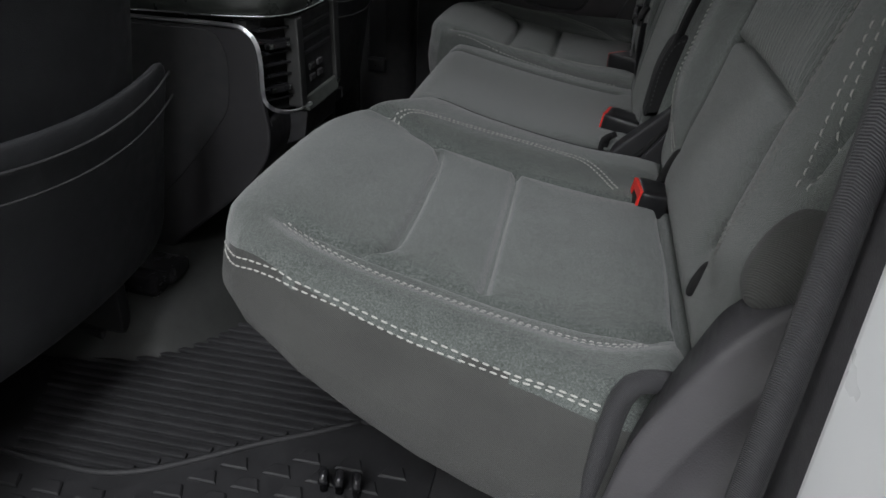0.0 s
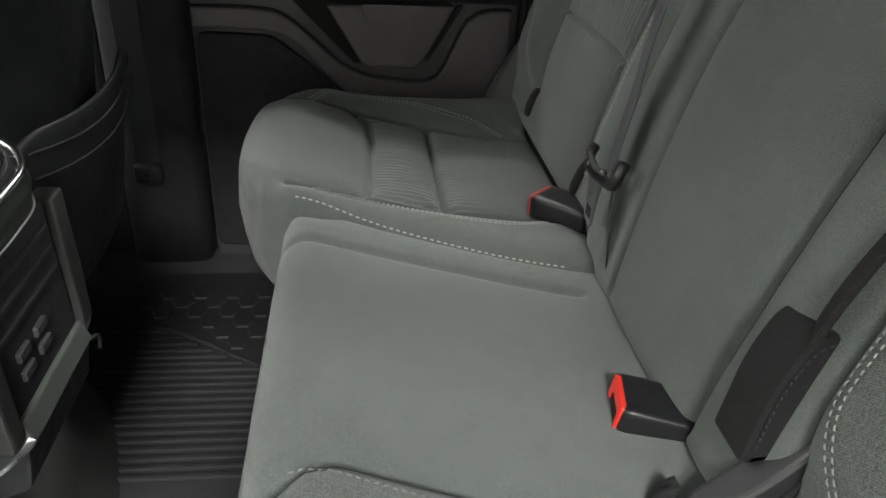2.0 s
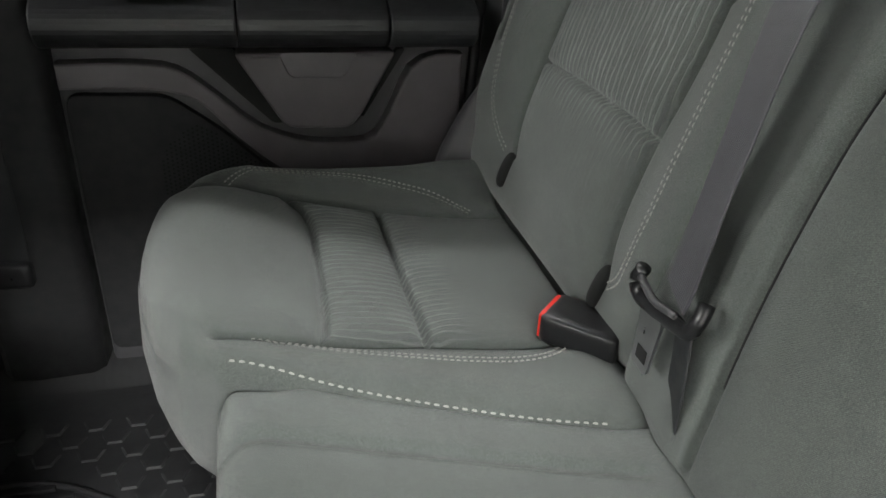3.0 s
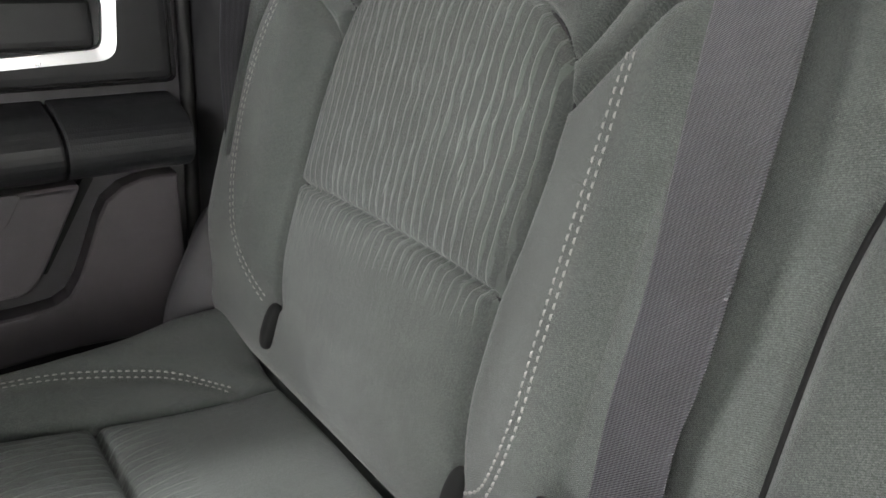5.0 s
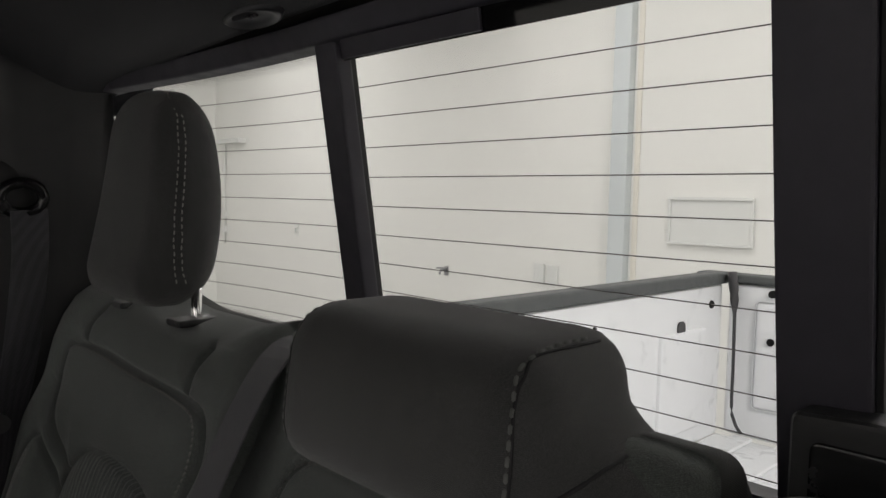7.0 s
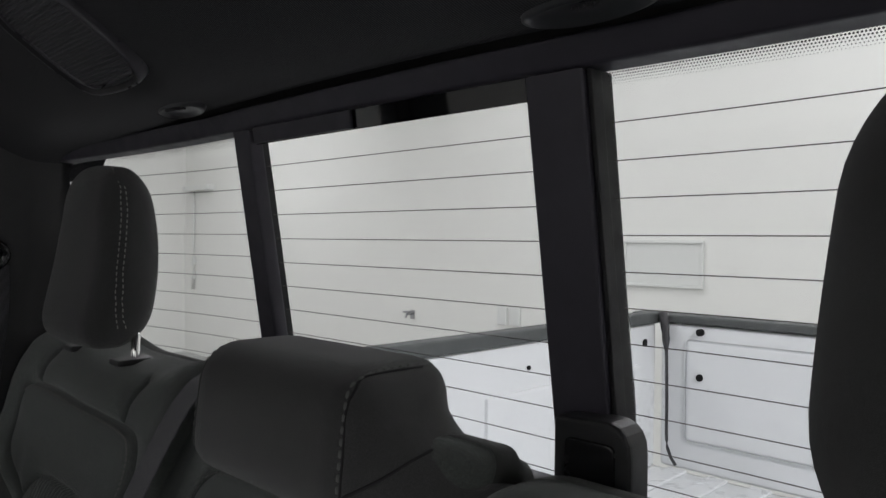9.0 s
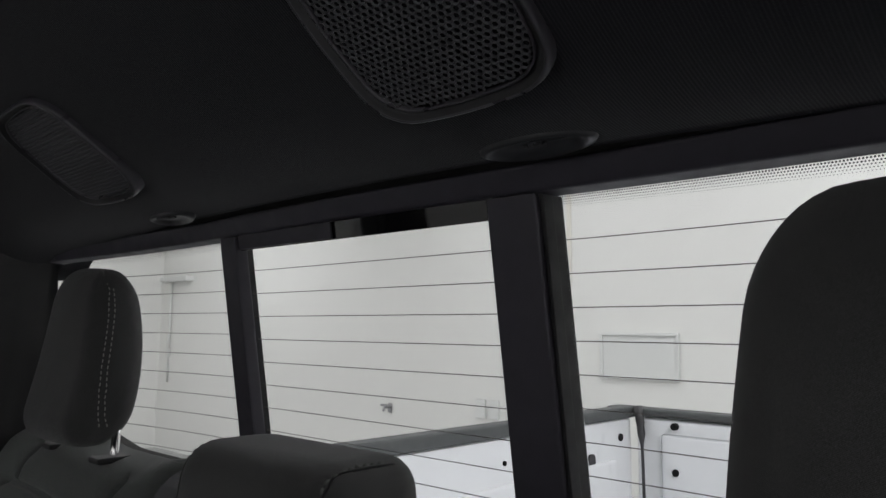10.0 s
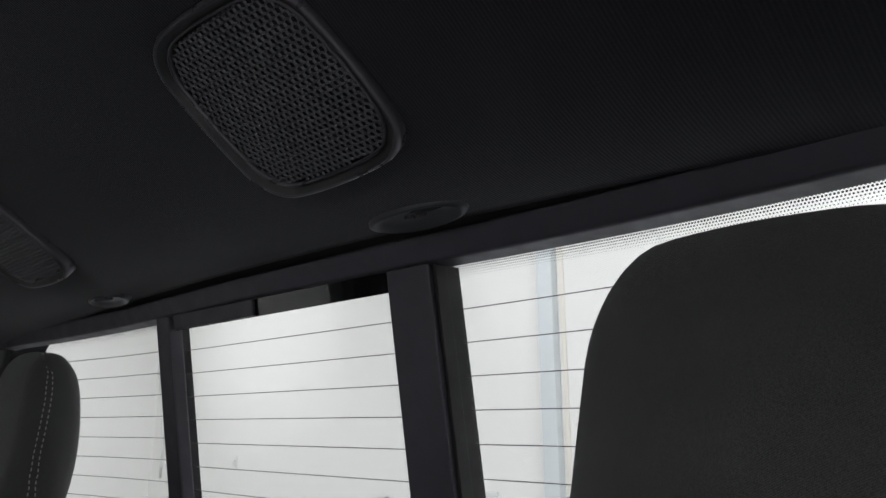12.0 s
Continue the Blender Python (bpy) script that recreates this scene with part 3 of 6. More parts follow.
def pickup_bed():
    t = thing("pickup_bed", "white painted pickup bed with grey rail caps", "truck bed", at=(1.5, 0, BED_FLOOR))

    def put(name, bm, mat, parent=t, label="", smooth=False):
        ob = part(name, bm, mat, parent, label, smooth)
        ob.matrix_parent_inverse = Matrix.Translation((-1.5, 0, -BED_FLOOR))
        return ob
    for s in (1, -1):
        bm = bmesh.new()
        y0, y1 = sorted((s * BED_Y, s * (BED_Y + 0.13)))
        box(bm, (BED_X0, y0, BED_FLOOR), (BED_X1, y1, BED_TOP - 0.043), 0.012, 3)
        for k in range(3):
            x = BED_X0 + 0.25 + 0.55 * k
            ya, yb = sorted((s * (BED_Y - 0.012), s * (BED_Y + 0.01)))
            box(bm, (x, ya, BED_FLOOR + 0.06), (x + 0.30, yb, BED_TOP - 0.18), 0.010, 2)
        side = put("side_wall", bm, M_WHITE)
        y0, y1 = sorted((s * (BED_Y - 0.012), s * (BED_Y + 0.045)))
        put("rail_cap", box(bmesh.new(), (BED_X0, y0, BED_TOP - 0.042), (BED_X1 + 0.02, y1, BED_TOP), 0.010, 3), M_RAILCAP)
        if s == 1:
            bm = bmesh.new()
            prism(bm, rounded([(2.122, 0.545), (2.169, 0.545), (2.169, 0.692), (2.122, 0.692)], 0.021, 6), "y", BED_Y - 0.006, BED_Y + 0.02)
            put("slot", bm, M_TRIM_GREY)
            for x, z in ((1.655, 0.721), (1.656, 0.647), (2.14, 0.44), (2.352, 0.730)):
                bm = bmesh.new()
                tube(bm, [(x, BED_Y - 0.006, z), (x, BED_Y + 0.01, z)], 0.007 if x < 2.0 else 0.014, 10)
                put("bolt_hole", bm, M_HOLE)
    tail = put("tailgate", box(bmesh.new(), (BED_X1, -BED_Y - 0.10, BED_FLOOR + 0.01), (BED_X1 + 0.07, BED_Y - 0.02, BED_TOP - 0.038), 0.02, 3), M_WHITE)
    bm = bmesh.new()
    for a, b in ((-0.60, -0.05), (0.05, 0.66)):
        box(bm, (BED_X1 - 0.012, a, BED_FLOOR + 0.12), (BED_X1 + 0.01, b, BED_TOP - 0.09), 0.02, 3)
    put("pressed_panel", bm, M_WHITE)
    put("tailgate_cap", box(bmesh.new(), (BED_X1 - 0.01, -BED_Y - 0.10, BED_TOP - 0.035), (BED_X1 + 0.08, BED_Y + 0.10, BED_TOP - 0.005), 0.012, 3), M_RAILCAP)
    for y, z in ((0.605, 0.777), (0.603, 0.616), (0.16, 0.777)):
        bm = bmesh.new()
        tube(bm, [(BED_X1 - 0.018, y, z), (BED_X1 + 0.01, y, z)], 0.013, 10)
        put("bolt_hole", bm, M_HOLE)
    bm = bmesh.new()
    line = smooth_line([(BED_X1 - 0.02, 0.742, 0.84), (BED_X1 - 0.03, 0.728, 0.78), (BED_X1 - 0.03, 0.722, 0.70), (BED_X1 - 0.03, 0.718, 0.52), (BED_X1 - 0.03, 0.714, 0.35), (BED_X1 - 0.03, 0.68, 0.29)], 0.03)
    tube(bm, line, [0.016 if p[2] > 0.74 else 0.006 for p in line], 8)
    put("tailgate_cable", bm, M_TRIM_GREY, smooth=True)
    bm = bmesh.new()
    box(bm, (BED_X0, -BED_Y, BED_FLOOR - 0.03), (BED_X1, BED_Y, BED_FLOOR))
    for k in range(10):
        y = -0.70 + 0.15 * k
        box(bm, (BED_X0, y, BED_FLOOR), (BED_X1, y + 0.07, BED_FLOOR + 0.012), 0.004, 1)
    put("bed_floor", bm, M_WHITE)
    put("front_wall", box(bmesh.new(), (BED_X0 - 0.03, -BED_Y, BED_FLOOR), (BED_X0, BED_Y, BED_TOP - 0.06), 0.006, 2), M_WHITE)


pickup_bed()

# ---------------------------------------------------------------- cab shell
DOOR_Y = 0.83


def headliner_z(x):
    return np.interp(x, [-1.7, -1.3, -0.4, -0.05, 0.05, 0.15, 0.20, 0.25, 0.29, 0.33, 0.352], [1.30, 1.40, 1.425, 1.415, 1.385, 1.334, 1.298, 1.268, 1.252, 1.244, 1.244])


def headliner():
    xs = np.concatenate([np.linspace(-1.28, -0.1, 20), np.linspace(-0.08, 0.352, 46)])
    ys = np.linspace(-0.80, 0.80, 61)
    zs = headliner_z(xs)
    zs = np.convolve(np.r_[[zs[0]] * 3, zs, [zs[-1]] * 3], np.ones(7) / 7, "valid")
    verts = []
    for lift in (0.0, 0.030):
        for x, z in zip(xs, zs):
            for y in ys:
                sag = 0.9 * max(0.0, abs(y) - 0.56) ** 2 + 0.045 * y * y * (x > 0.0)
                verts.append((x, y, z - sag + lift))
    n, m = len(xs), len(ys)
    faces = []
    for i in range(n - 1):
        for j in range(m - 1):
            k = i * m + j
            faces += [(k, k + 1, k + m + 1, k + m), (k + n * m, k + n * m + m, k + n * m + m + 1, k + n * m + 1)]
    for j in range(m - 1):
        for i in (0, n - 1):
            k = i * m + j
            faces.append((k, k + n * m, k + n * m + 1, k + 1))
    for i in range(n - 1):
        for j in (0, m - 1):
            k = i * m + j
            faces.append((k, k + m, k + m + n * m, k + n * m))
    return tagged(from_data("headliner", verts, faces, M_LINER), "black cloth headliner sloping down to the rear window", "ceiling", kind="structure")


headliner()
slab("cab_roof", (-1.30, -0.86, 1.46), (0.46, 0.86, 1.52), M_WHITE, "white painted cab roof", "roof", 0.02)
def roof_rail(s):
    """The cloth-covered rail over a door opening; its lower edge comes down towards the rear."""
    bm = bmesh.new()
    rings = []
    for x in np.linspace(-1.28, 0.42, 35):
        low = float(np.interp(x, [-0.98, -0.62, -0.30, -0.02, 0.12, 0.20, 0.42], [1.275, 1.27, 1.245, 1.165, 1.09, 1.03, 1.03] if s < 0 else [1.20, 1.20, 1.20, 1.20, 1.19, 1.18, 1.18]))
        ring = rounded([(s * 0.715, low + 0.06), (s * 0.79, low), (s * 0.86, low + 0.10), (s * 0.84, 1.50), (s * 0.72, 1.50)], 0.02, 3)
        rings.append([bm.verts.new((x, y, z)) for y, z in ring])
    k = len(rings[0])
    for a, b in zip(rings, rings[1:]):
        for i in range(k):
            bm.faces.new((a[i], a[(i + 1) % k], b[(i + 1) % k], b[i]))
    bm.faces.new(rings[0])
    bm.faces.new(rings[-1][::-1])
    tagged(part("roof_rail_trim", bm, M_LINER), "black cloth-covered roof rail trim over the door", "trim", kind="structure")


roof_rail(1)
roof_rail(-1)


# rear window: header, glass panes, slider posts, heater wires, dotted band
def rear_window():
    t = thing("window_1", "heated rear sliding window in a black plastic frame", "window", kind="structure", at=(0.4, 0, 1.2))
    inv = Matrix.Translation((-0.4, 0, -1.2))

    def put(name, bm, mat, parent=t, label="", smooth=False):
        ob = part(name, bm, mat, parent, label, smooth)
        if parent is t:
            ob.matrix_parent_inverse = inv
        return ob
    def header(name, outline, mat, step=0.0):
        """A strip over the glass that arches down a little to both sides."""
        bm = bmesh.new()
        rings = []
        for y in np.linspace(-0.74, 0.76, 31):
            rings.append([bm.verts.new((x + (bend(y) if abs(y) > 0.27 else 0.0), y, z - 0.025 * y * y)) for x, z in outline])
        k = len(outline)
        for a, b in zip(rings, rings[1:]):
            for i in range(k):
                bm.faces.new((a[i], a[(i + 1) % k], b[(i + 1) % k], b[i]))
        bm.faces.new(rings[0])
        bm.faces.new(rings[-1][::-1])
        put(name, bm, mat)
    header("header_trim", rounded([(0.369, 1.2420), (0.379, 1.221), (0.405, 1.220), (0.42, 1.246), (0.376, 1.2450)], 0.003, 3), M_FRAME)
    # near-black strip that paints the shadow gap between header and headliner
    header("header_gap_shade", [(0.345, 1.2535), (0.42, 1.2505), (0.42, 1.262), (0.345, 1.262)], M_HOLE)
    lean = lambda y0, y1, z0, z1, dx0, dx1, bev, mat, name, lab="": put(name, leaning_bar(y0, y1, z0, z1, dx0, dx1, bev), mat, t, lab)  # noqa: E731
    zt, zb = 1.222, 0.86
    for y0, y1 in ((-0.72, -0.237), (-0.20, 0.232), (0.270, 0.78)):
        off = 0.0 if abs(y0 + y1) > 0.1 else -0.018
        pane = leaning_bar(y0, y1, zb, zt, 0.010 + off, 0.014 + off, 0.0) if off else bent_pane(y0, y1, zb, zt, 0.010, 0.014)
        ob = put("pane", pane, M_GLASS, t, "clear heated glass pane")
        ob.visible_shadow = False
    # slider posts: a proud inner frame, a thin lip and a black seal on each side
    for y0, y1, lip0, lip1, seal0, seal1 in ((-0.234, -0.182, -0.2385, -0.2345, -0.236, -0.205), (0.214, 0.2475, 0.2480, 0.251, 0.232, 0.272)):
        lean(y0, y1, zb, zt - 0.004, -0.022, -0.0035, 0.0025, M_FRAME, "slider_frame")
        lean(seal0, seal1, zb, zt - 0.002, -0.0030, 0.016, 0.002, M_SEAL, "window_seal")
        lean(lip0, lip1, zb, zt - 0.004, -0.018, -0.0035, 0.001, M_SEAL, "frame_lip")
    lean(-0.178, 0.213, zt - 0.020, zt - 0.001, -0.0135, -0.0123, 0.0, M_FRIT, "printed_glass_edge", "glossy black printed edge of the slider glass")
    # added charcoal strip that paints the grey reflection in the printed edge
    lean(0.035, 0.212, zt - 0.019, zt - 0.002, -0.0175, -0.0140, 0.001, M_FRAME, "top_reflection", "charcoal strip painting the grey reflection over the slider")
    lean(0.205, 0.213, zb, zb + 0.115, -0.012, -0.0085, 0.001, M_SEAL, "slider_stop")
    lean(-0.178, 0.213, zb, zb + 0.03, -0.014, 0.006, 0.003, M_FRAME, "slider_bottom_rail")
    # heater wires, one piece each
    for k in range(12):
        for y0, y1, off, z0, pitch in ((-0.70, -0.232, 0.008, 1.183, 0.0280), (-0.184, 0.205, -0.0095, 1.177, 0.0277), (0.262, 0.75, 0.008, 1.184, 0.0283)):
            z = z0 - pitch * k
            if z < zb + 0.02:
                continue
            bm = bmesh.new()
            pts = []
            for y in np.linspace(y0, y1, 12):
                pts.append((glass_x(z) + off + 0.001 + (bend(y) if abs(y0 + y1) > 0.1 else 0.0), y, z))
            tube(bm, pts, 0.00045, 5)
            put("heater_wire", bm, M_WIRE)
    # black dotted ceramic band along the top of the outer panes
    for y0, y1 in ((-0.70, -0.2375), (0.272, 0.75)):
        verts, faces = [], []
        for i, y in enumerate(np.arange(y0, y1, 0.0022)):
            for row in range(7):
                z = zt + 0.002 - 0.025 * y * y - row * 0.0020
                r = 0.00105 - 0.00012 * row
                yy = y + (0.0011 if row % 2 else 0.0)
                k = len(verts)
                verts += [(glass_x(z) + 0.0085 + bend(yy), yy + r * math.cos(q * math.pi / 3), z + r * math.sin(q * math.pi / 3)) for q in range(6)]
                faces.append(tuple(range(k, k + 6)))
        ob = from_data("dotted_band", verts, faces, M_SEAL, t, "black dotted glass print", smooth=False)
        ob.matrix_parent_inverse = inv
        tagged(ob, kind="stuff")
    return t


def bend(y):
    """How far the outer panes curve forward at y."""
    return -0.048 * min(1.0, max(0.0, (abs(y) - 0.27) / 0.40)) ** 2


def bent_pane(y0, y1, z0, z1, dx0, dx1):
    bm = bmesh.new()
    rings = []
    for y in np.linspace(y0, y1, 12):
        rings.append([bm.verts.new((glass_x(z) + d + bend(y), y, z)) for z, d in ((z0, dx0), (z1, dx0), (z1, dx1), (z0, dx1))])
    for a, b in zip(rings, rings[1:]):
        for i in range(4):
            bm.faces.new((a[i], a[(i + 1) % 4], b[(i + 1) % 4], b[i]))
    bm.faces.new(rings[0])
    bm.faces.new(rings[-1][::-1])
    return bm


def leaning_bar(y0, y1, z0, z1, dx0, dx1, bevel):
    """A bar that follows the raked glass from z0 to z1, dx0 to dx1 behind its inner face."""
    bm = bmesh.new()
    outline = [(glass_x(z0) + dx0, z0), (glass_x(z1) + dx0, z1), (glass_x(z1) + dx1, z1), (glass_x(z0) + dx1, z0)]
    prism(bm, outline, "y", y0, y1, bevel, 2)
    return bm


rear_window()
latch = thing("window_latch", "black plastic latch on the rear slider frame", "latch", at=(0.425, -0.229, 0.925))
bm = bmesh.new()
prism(bm, rounded([(-0.036, -0.06), (0.030, -0.06), (0.030, 0.036), (-0.036, 0.040)], [0.004, 0.008, 0.006, 0.026], 5), "x", -0.028, 0.0, 0.004, 3)
part("housing", bm, M_TRIM, latch)
bm = bmesh.new()
prism(bm, rounded([(-0.024, -0.055), (0.018, -0.055), (0.018, 0.022), (-0.024, 0.022)], 0.006, 4), "x", -0.031, -0.026, 0.0015, 2)
part("thumb_plate", bm, M_GLOSS, latch)

# walls of the cab
slab("rear_wall", (0.47, -0.80, 0.0), (0.50, 0.80, 0.86), M_VINYL, "black lined rear wall of the cab behind the seats", "wall")
slab("window_sill", (0.36, -0.76, 0.83), (0.53, 0.76, 0.86), M_TRIM, "black plastic sill under the rear window", "trim", 0.006)
slab("cab_floor", (-1.7, -0.86, -0.03), (0.47, 0.86, 0.03), M_CARPET, "dark carpeted cab floor", "floor")


def console_mound():
    """The carpet-covered hump under the console, with a round rear end."""
    bm = bmesh.new()
    rows = []
    for inset, z in ((-0.012, 0.026), (0.0, 0.040), (0.012, 0.062), (0.030, 0.095), (0.050, 0.117), (0.085, 0.128)):
        ring = []
        for g in np.linspace(-90, 90, 37):
            cx, sy = math.cos(radians(g)), math.sin(radians(g))
            ring.append(bm.verts.new((-0.72 + (0.32 - inset) * abs(cx) ** 0.6, (0.365 if sy < 0 else 0.465) * sy * (1 - 3 * inset), z)))
        ring = [bm.verts.new((-1.62, -0.365 * (1 - 3 * inset), z))] + ring + [bm.verts.new((-1.62, 0.465 * (1 - 3 * inset), z))]
        rows.append(ring)
    for a, b in zip(rows, rows[1:]):
        for i in range(len(a) - 1):
            bm.faces.new((a[i], a[i + 1], b[i + 1], b[i]))
    bm.faces.new(rows[-1])
    return tagged(part("console_mound", bm, M_MOUND, smooth=True), "grey-green covered hump under the console", "floor", kind="structure")


console_mound()
slab("dashboard_wall", (-1.75, -0.86, -0.03), (-1.6, 0.86, 0.80), M_VINYL, "black dashboard end of the cab", "wall")


def corner_pillar(s):
    """The rear corner trim with its upper quarter panel."""
    bm = bmesh.new()
    y_in = lambda z: 0.80 - 0.10 * max(0.0, z - 0.45) - 0.04 * max(0.0, z - 0.8)  # noqa: E731
    rows = []
    for z in np.linspace(0.30, 1.29, 14):
        front = 0.205 + (0.0 if z < 0.9 else -0.05 * (z - 0.9))
        yi = y_in(z)
        ring = [(front - 0.006, 0.87), (front - 0.004, yi + 0.035), (front + 0.012, yi + 0.010), (front + 0.045, yi), (0.30, yi - 0.002), (0.335, yi - 0.016), (0.345, yi - (0.045 if z < 1.15 else 0.018)) if z > 0.86 else (0.40, yi - 0.030), (0.352, yi + 0.004) if z > 0.86 else (0.47, yi - 0.02), (0.357 if z > 0.86 else 0.50, 0.86 if z > 0.86 else yi), (0.36 if z > 0.86 else 0.50, 0.87)]
        rows.append([bm.verts.new((x, s * y, z)) for x, y in ring])
    k = len(rows[0])
    for a, b in zip(rows, rows[1:]):
        for i in range(k):
            bm.faces.new((a[i], a[(i + 1) % k], b[(i + 1) % k], b[i]))
    bm.faces.new(rows[0])
    bm.faces.new(rows[-1][::-1])
    return tagged(part("rear_pillar_trim", bm, M_TRIM, smooth=True), "black moulded rear pillar trim beside the seat", "trim", kind="structure")


corner_pillar(1)
corner_pillar(-1)

slab("truck_underbody", (-1.6, -0.62, GROUND), (2.3, 0.62, -0.06), M_VINYL, "plain dark underside of the truck", "underbody", 0.03)
slab("bed_support", (0.7, -0.62, -0.062), (2.3, 0.62, BED_FLOOR - 0.032), M_VINYL, "plain dark frame under the bed", "underbody", 0.01)

# ---------------------------------------------------------------- rear seats
LEAN = radians(19.0)
BACK_O = (0.152, 0.39)


def flat_place(a, b, c):
    return zip(b, a, c)


def back_place(a, b, c):
    x = BACK_O[0] + math.sin(LEAN) * b - math.cos(LEAN) * c
    z = BACK_O[1] + math.cos(LEAN) * b + math.sin(LEAN) * c
    return zip(x, a, z)


def far_back_place(a, b, c):
    """As back_place, with the crown lower between the head restraint and the belt and a small hump beside it."""
    drop = (0.014 * step(-a, -0.56, -0.42) - 0.010 * np.exp(-((a - 0.262) / 0.028) ** 2) + 0.006 * step(-a, -0.26, -0.21)) * np.clip(b / 0.6, 0, 1) ** 6
    return back_place(a, b - drop, c)


def step(v, lo, hi):
    t = np.clip((v - lo) / (hi - lo), 0, 1)
    return t * t * (3 - 2 * t)


def cushion_top(a, b):
    mid = np.where(a < 0, -0.445, 0.445)
    z = 0.408 - 0.13 * b + 0.45 * b * b - 3.2 * np.maximum(0, -0.18 - b) ** 2
    return z + 0.009 * step(np.abs(a - mid), 0.15, 0.20) + 0.014 * step(a, 0.60, 0.67) + 0.004 * np.exp(-((b + 0.17) / 0.05) ** 2)


def mirror(s, pts):
    return [(s * a, b) for a, b in pts]


INNER_NEAR = ([-0.270, -0.261, -0.242, -0.219, -0.188, -0.165, -0.145, -0.123, -0.03, 0.085, 0.205], [0.44, 0.375, 0.305, 0.252, 0.210, 0.180, 0.160, 0.150, 0.166, 0.192, 0.200])
INNER_FAR = ([-0.270, -0.261, -0.242, -0.219, -0.19, -0.15, -0.08, -0.008, 0.06, 0.124, 0.205], [0.44, 0.37, 0.30, 0.262, 0.240, 0.228, 0.210, 0.193, 0.174, 0.158, 0.15])


def cushion_edges(s):
    """The outline narrows towards the front, and its inner front corner is cut back."""
    def edges(b):
        outer = np.interp(b, [-0.270, -0.264, -0.254, -0.240, -0.215, -0.155, -0.09, -0.014, 0.054, 0.11, 0.205], [0.50, 0.54, 0.572, 0.598, 0.625, 0.656, 0.670, 0.686, 0.702, 0.722, 0.728])
        inner = np.interp(b, *(INNER_FAR if s > 0 else INNER_NEAR))
        return (inner, outer) if s > 0 else (-outer, -inner)
    return edges


def cushion_base(a, b):
    """The underside sweeps up towards the front, most of all at the outer corner."""
    low = np.interp(b, [-0.27, -0.235, -0.21, -0.177, -0.112, -0.041, 0.016, 0.09, 0.2], [0.352, 0.335, 0.324, 0.309, 0.281, 0.258, 0.247, 0.241, 0.24])
    return low - 0.06 * step(-np.abs(a), -0.52, -0.30) * step(-b, 0.05, 0.2)


def joint_depth(a, b):
    """How deep the pads' edges dip: little along the joints between the cushions."""
    return 1.0 - np.where(a > 0, 0.42, 0.86) * step(-np.abs(a), -0.33, -0.27) * step(b, -0.20, -0.14)


def sew_on(name, base, line, parent, material=None, **size):
    """Stitches along a 3D line that is first laid on the nearest skin of a mesh."""
    me = base.data
    tree = BVHTree.FromPolygons([v.co for v in me.vertices], [tuple(p.vertices) for p in me.polygons])
    middle = sum((v.co for v in me.vertices), Vector()) / len(me.vertices)
    pts, outs = [], []
    for p in line:
        hit, n, _, _ = tree.find_nearest(Vector(p))
        pts.append(hit)
        outs.append(n if n.dot(Vector(p) - hit) > 0 or (Vector(p) - hit).length < 1e-5 and n.dot(hit - middle) > 0 else -n)
    verts, faces = dashes(pts, outs, **size)
    return tagged(from_data(name, verts, faces, material or M_THREAD, parent), kind="stuff")


def hem_z(b):
    """The height of the upper hem row along the cushion's outer edge."""
    return np.interp(b, [-0.27, -0.227, -0.191, -0.159, -0.107, -0.058, -0.011, 0.033, 0.075, 0.11], [0.418, 0.425, 0.434, 0.437, 0.429, 0.419, 0.415, 0.412, 0.413, 0.414])


